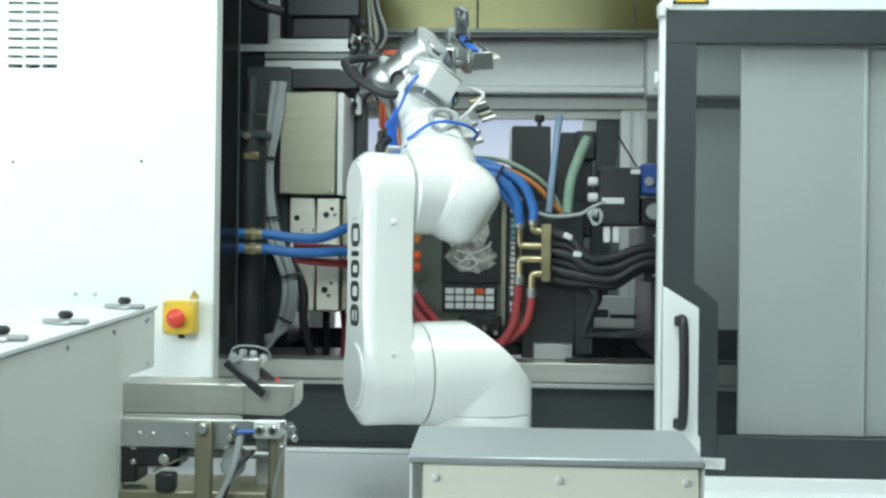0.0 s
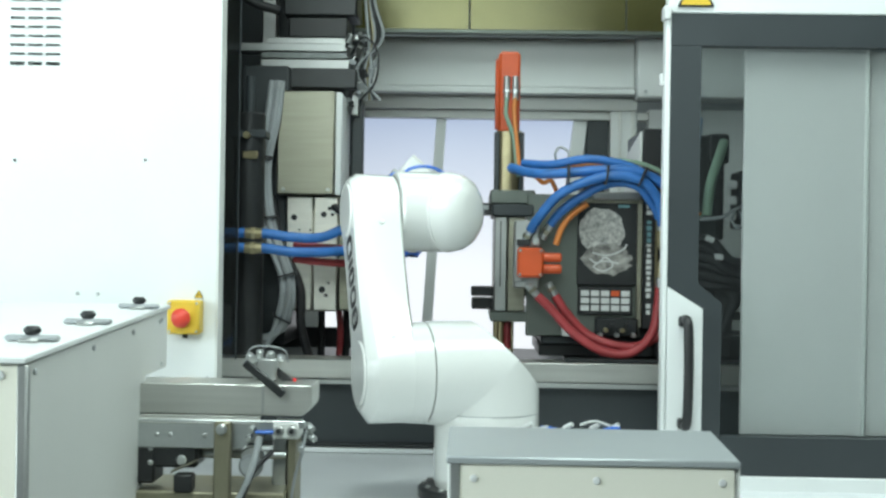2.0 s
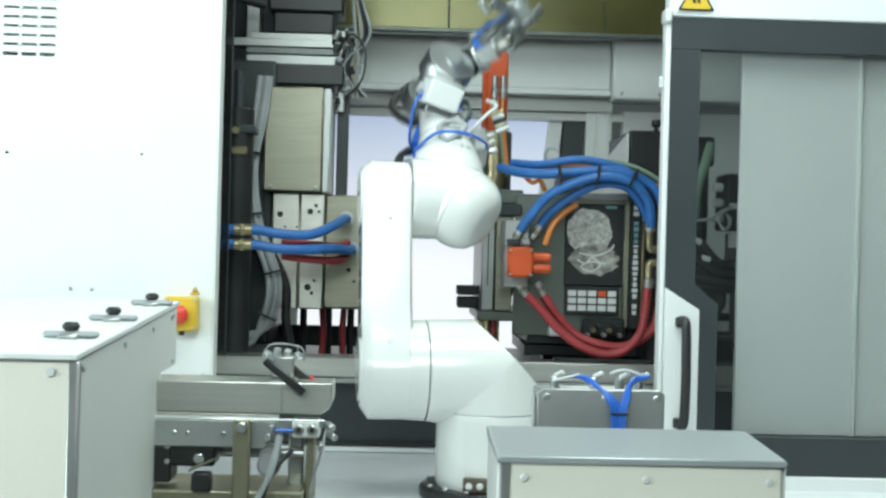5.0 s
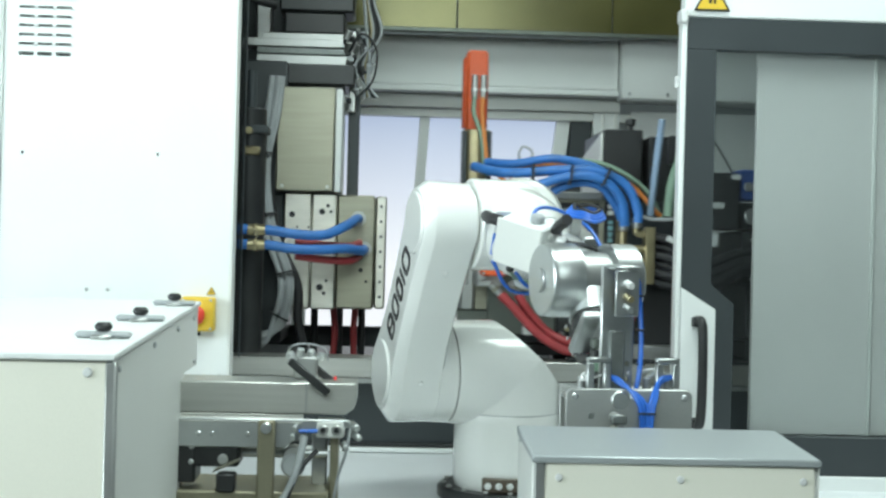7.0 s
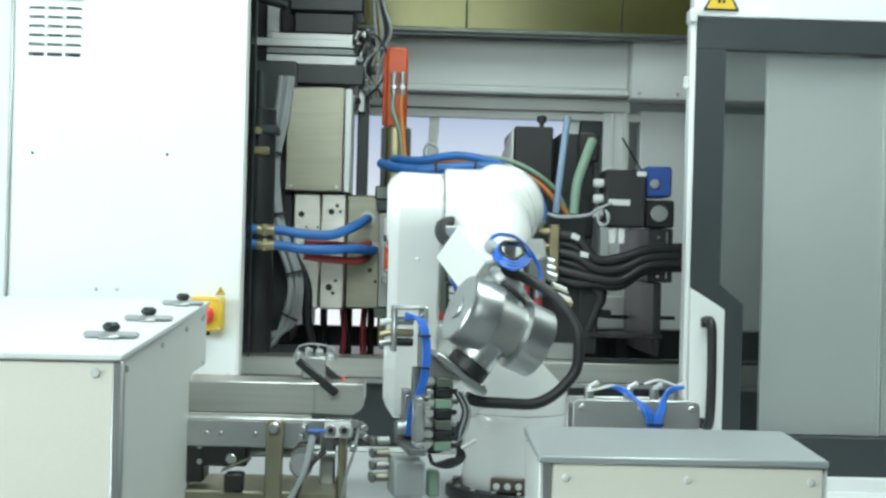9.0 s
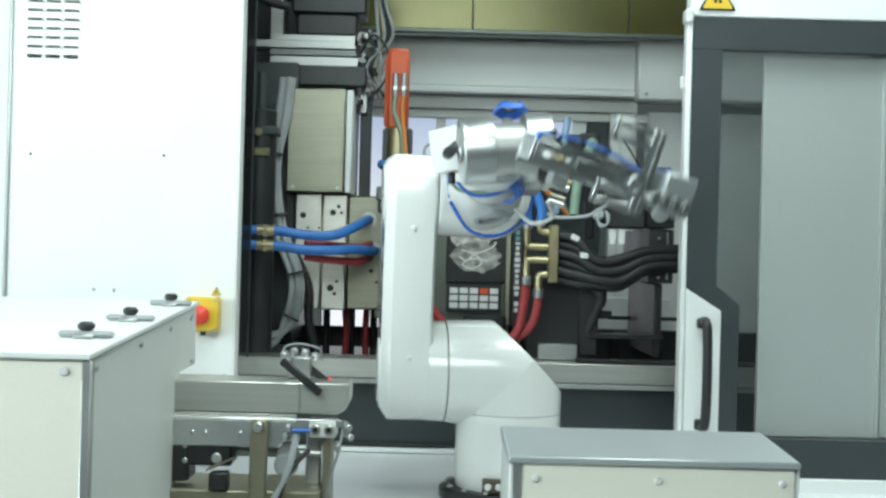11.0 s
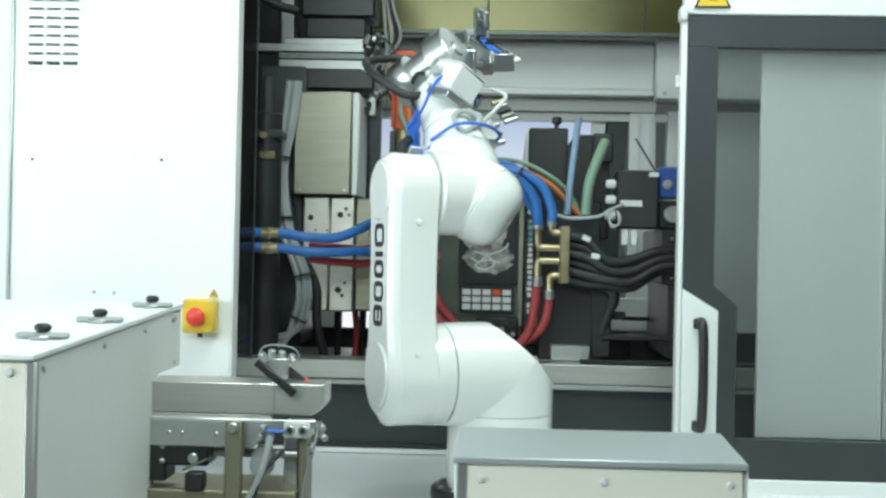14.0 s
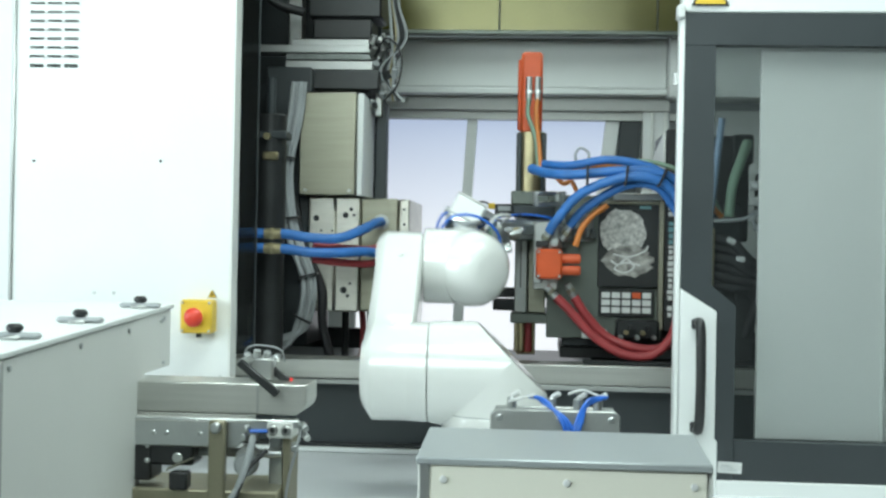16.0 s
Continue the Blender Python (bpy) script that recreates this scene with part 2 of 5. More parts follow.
# ---- hall ----
solo("floor", box(-5, 5, -5.5, 5, -0.1, 0, 0), CONCRETE, "grey coated hall floor", "floor", kind="structure")
solo("ceiling", box(-5, 5, -5.5, 5, 3.5, 3.6, 0), HALL, "pale hall ceiling", "ceiling", kind="structure")
solo("wall_north", box(-5, 5, 5, 5.1, 0, 3.5, 0), HALL, "pale painted hall wall", "wall", kind="structure")
solo("wall_south", box(-5, 5, -5.6, -5.5, 0, 3.5, 0), HALL, "pale painted hall wall", "wall", kind="structure")
solo("wall_west", box(-5.1, -5, -5.5, 5, 0, 3.5, 0), HALL, "pale painted hall wall", "wall", kind="structure")
solo("wall_east", box(5, 5.1, -5.5, 5, 0, 3.5, 0), HALL, "pale painted hall wall", "wall", kind="structure")

# ---- machine body ----
solo("machine_bed", box(-1.3, 1.6, -0.62, 0.42, 0.0, 1.05, 0.004), BEDWHITE, "white coated steel machine bed", "machine bed", kind="structure")
rim = thing("bed_rear_rim", (0, 0.42, 1.04), "white and dark metal strip along the bed's rear edge", "trim", kind="structure")
part("strip", box(-1.2, 1.5, 0.395, 0.419, 1.052, 1.064, 0.002), WHITE, rim)
part("gap", box(-1.2, 1.5, 0.40, 0.42, 1.066, 1.075, 0.001), BLACK, rim)
solo("rear_apron", box(-1.2, 1.5, 0.421, 0.45, 1.05, 1.236, 0.003), CHARCOAL, "dark grey painted steel apron below the slide", "panel", kind="structure")
bar = thing("slide_beam", (0, 0.39, 1.25), "brushed steel horizontal slide beam under the mould", "machine beam", kind="structure")
part("beam", box(-0.95, 1.5, 0.372, 0.47, 1.238, 1.288, 0.003), STEELH, bar)
part("lip", box(-0.95, 1.5, 0.366, 0.372, 1.226, 1.237, 0.001), ALUDULL, bar)
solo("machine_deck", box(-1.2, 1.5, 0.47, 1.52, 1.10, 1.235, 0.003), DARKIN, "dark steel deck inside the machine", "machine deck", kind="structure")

wall = thing("rear_wall", (0, 1.5, 1.2), "white machine rear wall with frosted windows", "machine wall", kind="structure")
part("wall_below", box(-1.3, 1.6, 1.48, 1.53, 0.9, 1.20, 0.003), WHITE, wall)
part("wall_end", box(-1.3, -0.47, 1.48, 1.53, 1.20, 2.04, 0.003), WHITE, wall)
part("wall_right", box(0.60, 1.6, 1.47, 1.53, 1.20, 2.04, 0.003), WHITE, wall)
part("header_beam", box(-0.46, 0.545, 1.40, 1.50, 2.098, 2.262, 0.006), WHITE, wall)
part("header_lip", box(-0.46, 0.545, 1.385, 1.47, 2.076, 2.097, 0.004), WHITE, wall)
part("header_trim", box(-0.46, 0.56, 1.44, 1.50, 2.03, 2.075, 0.003), GREYWHITE, wall)
part("beam_end_box", box(0.546, 1.3, 1.36, 1.50, 2.066, 2.275, 0.006), WHITE, wall)
screws(wall, [(0.575, 1.36, 2.085), (0.70, 1.36, 2.085)], 0.006)


def leaning(name, x0, x1, z0, z1, y0, y1, lean, material, parent, label=""):
    o = [(x0 + lean * (z0 - 2.04), z0), (x1 + lean * (z0 - 2.04), z0), (x1 + lean * (z1 - 2.04), z1), (x0 + lean * (z1 - 2.04), z1)]
    return part(name, slab(o, y0, y1, 0.002), material, parent, label)


win = thing("window_1", (0, 1.5, 1.2), "frosted daylight window with white mullions", "window", kind="structure")
K = 0.055
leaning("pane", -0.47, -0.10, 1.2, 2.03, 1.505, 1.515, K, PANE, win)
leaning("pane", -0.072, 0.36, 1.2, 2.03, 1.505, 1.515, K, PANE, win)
leaning("mullion", -0.103, -0.069, 1.2, 2.03, 1.475, 1.52, K, WHITE, win)
leaning("mullion", 0.357, 0.403, 1.2, 2.03, 1.475, 1.52, K * 2, WHITE, win)
leaning("dark_strip", 0.404, 0.472, 1.2, 2.03, 1.47, 1.52, K, CHARCOAL, win, "dark grey upright strip")
leaning("jamb", 0.473, 0.56, 1.2, 2.03, 1.45, 1.52, 0.0, WHITE, win)
part("jamb_groove", box(0.500, 0.508, 1.44, 1.449, 1.3, 2.03, 0.001), GREYWHITE, win)
part("jamb_groove", box(0.54, 0.552, 1.44, 1.449, 1.3, 2.03, 0.001), GREYWHITE, win)
part("upper_frame", box(-0.47, 0.60, 1.46, 1.503, 2.0, 2.028, 0.003), GREYWHITE, win)

top = thing("olive_hood", (0, 1.35, 2.4), "olive tinted panels across the machine's top", "hood panel", kind="structure")
for x0, x1 in ((-1.2, -0.40), (-0.398, 0.0), (0.003, 0.50), (0.503, 1.3)):
    part("panel", box(x0, x1, 1.30, 1.32, 2.268, 2.75, 0.002), OLIVE, top)
part("hood_edge", box(-1.2, 1.3, 1.29, 1.33, 2.255, 2.268, 0.002), GREENGREY, top)
solo("machine_roof", box(-1.3, 1.6, 0.0, 1.55, 2.72, 2.76, 0), GREYWHITE, "grey sheet roof of the machine", "roof", kind="structure")
solo("machine_side_east", box(1.56, 1.6, 0.06, 1.5, 1.05, 2.7, 0), WHITE, "white machine side wall", "machine wall", kind="structure")
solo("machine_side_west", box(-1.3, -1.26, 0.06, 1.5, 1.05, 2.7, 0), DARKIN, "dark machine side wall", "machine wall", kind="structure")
# sheet added so that the interior left of the windows stays dark
solo("added_dark_screen", box(-0.83, -0.336, 0.985, 1.0, 1.39, 2.7, 0.002), DARKIN, "dark sheet added behind the fixed mould to darken the interior", "machine wall", kind="structure")
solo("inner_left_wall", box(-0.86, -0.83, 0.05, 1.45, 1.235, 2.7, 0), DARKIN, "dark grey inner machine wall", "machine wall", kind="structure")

# ---- tall white front panel with vent and stop button ----
pan = thing("front_panel", (-0.8, 0.02, 1.0), "tall white sheet-metal machine panel with slotted vent", "machine panel", kind="structure")
x0, x1, z0, z1 = -1.034, -0.54, 1.268, 2.75
VX = [-1.003, -0.964, -0.925]
VZ = [1.958 + 0.0198 * k for k in range(10)]
# sheet around the vent field
part("sheet", join(box(-0.886, x1, 0, 0.03, z0, z1, 0), box(x0, -1.006, 0, 0.03, z0, z1, 0), box(-1.006, -0.886, 0, 0.03, z0, 1.9555, 0), box(-1.006, -0.886, 0, 0.03, 2.142, z1, 0)), WHITE, pan)
bars = [box(-1.006, -0.886, 0, 0.03, z + 0.0057, z + 0.0198 - 0.0, 0) for z in VZ[:-1]]
for z in VZ[:-1]:
    for xa, xb in ((-1.006, -1.0035), (-0.971, -0.964), (-0.932, -0.925), (-0.8925, -0.886)):
        bars.append(box(xa, xb, 0, 0.03, z - 0.0025, z + 0.0057, 0))
part("vent_bars", join(*bars), WHITE, pan)
part("vent_back", box(-1.01, -0.88, 0.034, 0.04, 1.95, 2.15, 0), BLACK, pan, "dark cavity behind the vent slots")
part("edge_trim", box(x1, x1 + 0.006, -0.002, 0.05, z0, z1, 0.001), GREYWHITE, pan)
screws(pan, [(-1.019 + 0.03, 0, 1.746), (-0.70, 0, 1.75)], 0.003, material=BLACK)
screws(pan, [(-0.556, 0, 1.275), (-0.60, 0, 1.273)], 0.004)
solo("recessed_panel", box(-1.30, -1.042, 0.03, 0.05, 1.0, 2.75, 0.002), WHITE, "white recessed machine panel", "machine panel", kind="structure")
solo("panel_edge_strip", box(-1.0415, -1.0345, -0.006, 0.03, 1.0, 2.14, 0.002), ALUDULL, "grey edge strip beside the panel", "trim", kind="structure")
guard = thing("guard_pane", (-0.58, 0.3, 1.3), "smoked guard pane beside the white panel", "guard pane")
gpn = part("pane", box(-0.70, -0.552, 0.30, 0.303, 1.30, 2.7, 0), ACRYL, guard)
gpn.visible_shadow = False
part("edge_strip", box(-0.5515, -0.548, 0.297, 0.306, 1.289, 2.7, 0.001), CHARCOAL, guard)

es = thing("emergency_stop", (-0.60, -0.02, 1.41), "yellow emergency stop box with red button", "emergency stop")
part("housing", box(-0.637, -0.566, -0.045, -0.001, 1.372, 1.445, 0.004), YELLOW, es)
part("collar", cyl((-0.6015, -0.045, 1.408), (-0.6015, -0.052, 1.408), 0.018, 0.002), YELLOW, es)
part("mushroom_button", lathe((-0.6015, -0.052, 1.408), (-0.6015, -0.078, 1.408), [(0, 0.012), (0.3, 0.013), (0.35, 0.019), (0.6, 0.021), (0.85, 0.017), (1, 0.008)]), RED, es, "red mushroom push button")
screws(es, [(x, -0.045, z) for x in (-0.631, -0.572) for z in (1.378, 1.439)], 0.003)
part("cable_gland", cyl((-0.6015, -0.02, 1.372), (-0.6015, -0.02, 1.362), 0.006), BLACK, es)


def warning_sign(x, z, s, y):
    w = thing("warning_sign", (x, y, z), "yellow triangular warning sign with black border", "warning sign")
    tri = [(x - s / 2, z), (x + s / 2, z), (x, z + s * 0.866)]
    c = Vector((x, z + s * 0.289))
    part("border", slab(rounded(tri, s * 0.07), y - 0.001, y, 0), INK, w)
    inner = [tuple(c + (Vector(p) - c) * 0.82) for p in tri]
    part("face", slab(rounded(inner, s * 0.05), y - 0.002, y - 0.001, 0), YELLOW, w)
    part("symbol", join(box(x - s * 0.10, x - s * 0.02, y - 0.003, y - 0.002, z + s * 0.2, z + s * 0.5, 0), box(x + s * 0.03, x + s * 0.1, y - 0.003, y - 0.002, z + s * 0.2, z + s * 0.42, 0)), INK, w)


warning_sign(0.4975, 2.098, 0.082, -0.012)
warning_sign(-0.5775, 1.449, 0.021, -0.001)

# ---- sliding door ----
door = thing("sliding_door", (0.9, 0.0, 1.0), "white sliding machine door with charcoal framed window", "machine door")
part("leaf_top", box(0.438, 1.5, -0.008, 0.03, 2.086, 2.75, 0.003), WHITE, door)
part("leaf_edge", box(0.434, 0.446, -0.008, 0.03, 1.10, 2.085, 0.003), WHITE, door)
part("leaf_foot", slab([(0.4465, 1.05), (0.53, 1.05), (0.53, 1.165), (0.524, 1.17), (0.524, 1.444), (0.4465, 1.491)], -0.008, 0.03, 0.002), WHITE, door)
part("leaf_bottom", box(0.5305, 1.5, -0.008, 0.03, 0.85, 1.082, 0.003), WHITE, door)
part("frame_top", box(0.4465, 1.5, -0.005, 0.026, 2.015, 2.085, 0.001), CHARCOAL, door)
part("frame_left", slab([(0.4465, 1.492), (0.5245, 1.4445), (0.5245, 1.0825), (0.565, 1.0825), (0.565, 1.4565), (0.513, 1.499), (0.513, 2.0145), (0.4465, 2.0145)], -0.005, 0.026, 0.001), CHARCOAL, door)
part("frame_bottom", box(0.5655, 1.5, -0.005, 0.026, 1.0825, 1.168, 0.001), CHARCOAL, door)
gp = part("glass", box(0.50, 1.5, 0.008, 0.012, 1.15, 2.03, 0), GLASS, door, "clear door glass")
gp.visible_shadow = False
part("inner_sheet", box(0.615, 0.888, 0.03, 0.045, 1.168, 2.012, 0.002), INNERSHEET, door, "pale sheet behind the glass")
part("inner_sheet", box(0.889, 1.5, 0.036, 0.05, 1.168, 2.012, 0.002), INNERSHEET, door)
part("inner_fold", box(0.878, 0.886, 0.026, 0.03, 1.168, 2.012, 0.001), GREYWHITE, door)
hd = part("handle", tube([(0.484, -0.012, 1.420), (0.484, -0.045, 1.418), (0.486, -0.052, 1.39), (0.487, -0.054, 1.30), (0.486, -0.052, 1.22), (0.484, -0.045, 1.194), (0.484, -0.012, 1.192)], 0.0105, 12), BLACK, door, "black bow handle")
part("handle_foot", box(0.470, 0.490, -0.03, -0.009, 1.405, 1.427, 0.003), BLACK, hd)
part("handle_foot", box(0.470, 0.490, -0.03, -0.009, 1.185, 1.207, 0.003), BLACK, hd)
part("latch", box(0.428, 0.445, -0.02, 0.02, 2.07, 2.10, 0.003), LABEL, door)
part("roller", cyl((0.43, 0.01, 1.93), (0.43, 0.01, 1.955), 0.006), LABEL, door)
sk = thing("rating_label", (0.557, -0.01, 1.11), "small white label with grey lines on the door frame", "label")
part("sticker", turned(box(0.532, 0.583, -0.0075, -0.0065, 1.098, 1.122, 0), (0.557, 0, 1.11), 0, 2, 0), LABEL, sk)
for k in range(3):
    part("line", box(0.537, 0.572 - 0.006 * k, -0.0085, -0.0078, 1.1035 + 0.005 * k, 1.105 + 0.005 * k, 0), GREYCABLE, sk)

# ---- feeder cabinet beside the robot ----
cab = thing("feeder_cabinet", (-0.9, -0.9, 0.0), "grey-white feeder cabinet with clamped lid", "cabinet")


def slabx(outline, x0, x1, bev=0.002):
    """A sheet cut to an outline of (y, z), from x0 to x1."""
    bm = slab(outline, 0, 1, 0)
    for v in bm.verts:
        y, s, z = v.co
        v.co = (x0 + (x1 - x0) * s, y, z)
    bmesh.ops.recalc_face_normals(bm, faces=bm.faces)
    if bev:
        bmesh.ops.bevel(bm, geom=bm.edges[:], offset=bev, segments=1, affect="EDGES", profile=0.5)
    return bm


part("side_sheet", slabx([(-1.262, 0.02), (-0.637, 0.02), (-0.637, 1.326), (-0.615, 1.340), (-0.452, 1.340), (-0.452, 1.4455), (-1.262, 1.418)], -0.523, -0.517), GREYWHITE, cab)
part("front_sheet", box(-1.45, -0.518, -1.268, -1.262, 0.02, 1.418, 0.002), CREAM, cab)
part("corner_strip", box(-0.526, -0.512, -1.27, -1.255, 0.02, 1.418, 0.003), ALUDULL, cab)
part("rear_sheet", box(-1.45, -0.69, -0.460, -0.452, 0.02, 1.44, 0.002), GREYWHITE, cab)
lid = part("lid", slabx([(-1.275, 1.419), (-0.445, 1.4465), (-0.445, 1.4545), (-1.275, 1.427)], -1.45, -0.513, 0.0015), WHITE, cab, "white sheet lid")
screws(cab, [(-0.545, -1.268, 1.405), (-0.545, -1.268, 1.0)], 0.006, material=LABEL)
screws(cab, [(-0.517, y, 1.405 + 0.03 * (y + 1.26)) for y in (-1.23, -0.96, -0.72, -0.52)], 0.0045, (1, 0, 0))
screws(cab, [(-0.517, -0.505, z) for z in (1.43, 1.35)], 0.004, (1, 0, 0))
SKEW = pose(-0.519, -1.262, 0, 0, 0, 1.5) @ pose(0.519, 1.262, 0)
cab.matrix_world = SKEW @ Matrix.Translation((-0.9, -0.9, 0.0))
for y in (-1.10, -0.852, -0.552):
    z = 1.427 + 0.033 * (y + 1.275)
    c = thing("lid_clamp", (-0.565, y, z), "grey steel lid clamp with a dark knob", "clamp", "clamps on the cabinet lid")
    part("cross_bar", box(-0.601, -0.529, y - 0.010, y + 0.011, z + 0.001, z + 0.009, 0.004), GREYCABLE, c)
    part("pad", box(-0.578, -0.552, y - 0.022, y + 0.022, z - 0.001, z + 0.006, 0.003), ALUDULL, c)
    part("knob", cyl((-0.565, y, z + 0.009), (-0.565, y, z + 0.021), 0.0115, 0.004), BLACKMETAL, c, "dark turning knob")
screws(pan, [(-0.845, 0, 1.455), (-0.80, 0, 1.455)], 0.004)

# ---- infeed conveyor with its sensor ----
cv = thing("linear_feeder", (-0.4, -0.6, 1.05), "stainless steel linear feeder rail on brackets", "feeder rail")
part("trough", slab([(-0.70, 1.281), (-0.262, 1.281), (-0.248, 1.290), (-0.243, 1.300), (-0.243, 1.333), (-0.70, 1.333)], -0.66, -0.56, 0.002), STEELH, cv)
part("trough_lip", slabx([(-0.664, 1.264), (-0.661, 1.264), (-0.6605, 1.280), (-0.652, 1.2805), (-0.672, 1.268)], -0.70, -0.33, 0.0008), STEELH, cv)
part("joint_strap", box(-0.328, -0.324, -0.6618, -0.6602, 1.284, 1.332, 0.0005), ALUDULL, cv)
part("side_plate", slab([(-0.70, 1.225), (-0.36, 1.225), (-0.33, 1.25), (-0.252, 1.262), (-0.252, 1.274), (-0.70, 1.274)], -0.67, -0.662, 0.002), ALU, cv)
part("lower_rail", box(-0.70, -0.36, -0.658, -0.60, 1.232, 1.272, 0.003), ALUDULL, cv)
part("upright", box(-0.402, -0.374, -0.69, -0.672, 1.06, 1.273, 0.003), OLIVESTEEL, cv)
part("upright", box(-0.318, -0.292, -0.60, -0.57, 1.06, 1.255, 0.003), ALU, cv)
part("upright", box(-0.285, -0.272, -0.65, -0.57, 1.09, 1.245, 0.003), OLIVESTEEL, cv)
part("foot_plate", box(-0.70, -0.285, -0.68, -0.52, 1.122, 1.155, 0.003), OLIVESTEEL, cv)
part("leg", box(-0.66, -0.60, -0.65, -0.55, 1.05, 1.122, 0.003), MOULD, cv)
part("leg", box(-0.34, -0.29, -0.60, -0.55, 1.05, 1.122, 0.003), MOULD, cv)
dr = part("vibration_drive", box(-0.525, -0.434, -0.665, -0.60, 1.192, 1.236, 0.004), BLACKMETAL, cv, "black drive block")
part("drive_block", box(-0.60, -0.505, -0.668, -0.60, 1.165, 1.24, 0.004), BLACK, cv)
screws(dr, [(-0.46, -0.665, 1.205)], 0.009)
screws(dr, [(-0.512, -0.665, z) for z in (1.20, 1.225)], 0.005)
part("clamp_lever", slab([(-0.475, 1.185), (-0.432, 1.205), (-0.430, 1.209), (-0.472, 1.191)], -0.685, -0.665, 0.001), STEEL, cv)
part("clamp_block", box(-0.468, -0.437, -0.69, -0.66, 1.155, 1.185, 0.003), BLACK, cv)
part("pivot_bolt", cyl((-0.388, -0.69, 1.262), (-0.388, -0.702, 1.262), 0.009, 0.002), ALU, cv)
part("shaft", cyl((-0.44, -0.62, 1.21), (-0.29, -0.62, 1.21), 0.008), ALU, cv)
part("bearing", cyl((-0.345, -0.66, 1.21), (-0.345, -0.63, 1.21), 0.018, 0.002), ALUDULL, cv)
screws(cv, [(x, -0.67, 1.248) for x in (-0.50, -0.478, -0.42)], 0.0042)
vv = part("valve_block", box(-0.308, -0.262, -0.672, -0.62, 1.244, 1.272, 0.003), GREYWHITE, cv, "pale valve block with two ports")
for x in (-0.296, -0.274):
    part("port", cyl((x, -0.672, 1.258), (x, -0.680, 1.258), 0.0085, 0.002, 18), ALUDULL, vv)
    part("port_bore", cyl((x, -0.6803, 1.258), (x, -0.682, 1.258), 0.0045, 0, 14), BLACK, vv)
for x, z, a in ((-0.335, 1.262, -0.008), (-0.340, 1.248, -0.006), (-0.250, 1.266, 0.01), (-0.248, 1.250, 0.012), (-0.262, 1.232, 0.004)):
    part("fitting", cyl((x, -0.655, z), (x + a, -0.68, z - 0.004), 0.006, 0.0015, 10), ALU, cv)
part("push_in_tee", box(-0.352, -0.325, -0.668, -0.645, 1.236, 1.262, 0.004), ALUDULL, cv)
part("blue_stub", cyl((-0.335, -0.675, 1.255), (-0.305, -0.676, 1.256), 0.003, 0, 8), BLUETUBE, cv)
part("elastic_joint", cyl((-0.345, -0.665, 1.196), (-0.345, -0.64, 1.196), 0.020, 0.004, 18), GREYCABLE, cv)
part("cable", tube([(-0.325, -0.69, 1.25), (-0.335, -0.70, 1.20), (-0.35, -0.70, 1.16), (-0.372, -0.70, 1.12), (-0.385, -0.69, 1.06)], 0.006), GREYCABLE, cv)
part("cable", tube([(-0.305, -0.68, 1.225), (-0.335, -0.70, 1.19), (-0.36, -0.70, 1.12), (-0.38, -0.70, 1.055)], 0.004), RUBBER, cv)
part("cable", tube([(-0.25, -0.66, 1.265), (-0.258, -0.67, 1.22), (-0.27, -0.66, 1.18), (-0.28, -0.65, 1.12)], 0.0025), GREYCABLE, cv)

sen = thing("fork_sensor", (-0.33, -0.6, 1.335), "black fork light sensor on a small bracket", "sensor")
part("bracket", box(-0.352, -0.312, -0.61, -0.575, 1.334, 1.372, 0.003), ALUDULL, sen)
part("sensor_head", turned(box(-0.363, -0.279, -0.687, -0.674, 1.3385, 1.3515, 0.002), (-0.321, -0.68, 1.345), 0, 39, 0), BLACKMETAL, sen)
part("sensor_head", turned(box(-0.343, -0.275, -0.595, -0.583, 1.3425, 1.3545, 0.002), (-0.3125, -0.59, 1.348), 0, 38, 0), BLACK, sen)
part("sensor_yoke", turned(box(-0.366, -0.352, -0.674, -0.59, 1.3405, 1.3495, 0.002), (-0.321, -0.64, 1.345), 0, 39, 0), ALUDULL, sen)
part("sensor_light", cyl((-0.283, -0.60, 1.336), (-0.279, -0.60, 1.336), 0.003), LED, sen, "red glowing sensor light")
for x, z in ((-0.36, 1.38), (-0.343, 1.386), (-0.325, 1.384), (-0.307, 1.378)):
    part("connector", cyl((x, -0.6, 1.368), (x + 0.003, -0.605, z), 0.007, 0.002, 10), ALU, sen)
part("loop", tube([(-0.365, -0.6, 1.372), (-0.355, -0.61, 1.39), (-0.33, -0.61, 1.394), (-0.30, -0.6, 1.386), (-0.295, -0.59, 1.365)], 0.0015), GREYCABLE, sen)

# ---- outfeed box before the robot ----
ob_ = thing("outfeed_housing", (0.18, -1.09, 0.0), "cream sheet housing with grey top", "housing")
part("front_sheet", box(0.010, 0.356, -1.178, -1.172, 0.02, 1.294, 0.002), CREAM, ob_)
part("side_sheet", box(-0.006, 0.000, -1.172, -0.995, 0.02, 1.30, 0.002), GREYWHITE, ob_)
part("corner_strip", box(-0.004, 0.010, -1.180, -1.168, 0.02, 1.295, 0.002), ALUDULL, ob_)
part("side_sheet", box(0.358, 0.364, -1.172, -0.995, 0.02, 1.30, 0.002), GREYWHITE, ob_)
part("rear_sheet", box(0.0, 0.358, -1.0, -0.995, 0.02, 1.29, 0.002), GREYWHITE, ob_)
part("top", slabx([(-1.184, 1.2945), (-1.184, 1.304), (-0.985, 1.3145), (-0.985, 1.302)], -0.008, 0.362, 0.002), GREYLID, ob_, "grey lid")
screws(ob_, [(x, -1.178, 1.276) for x in (0.027, 0.182, 0.340)], 0.005, material=LABEL)
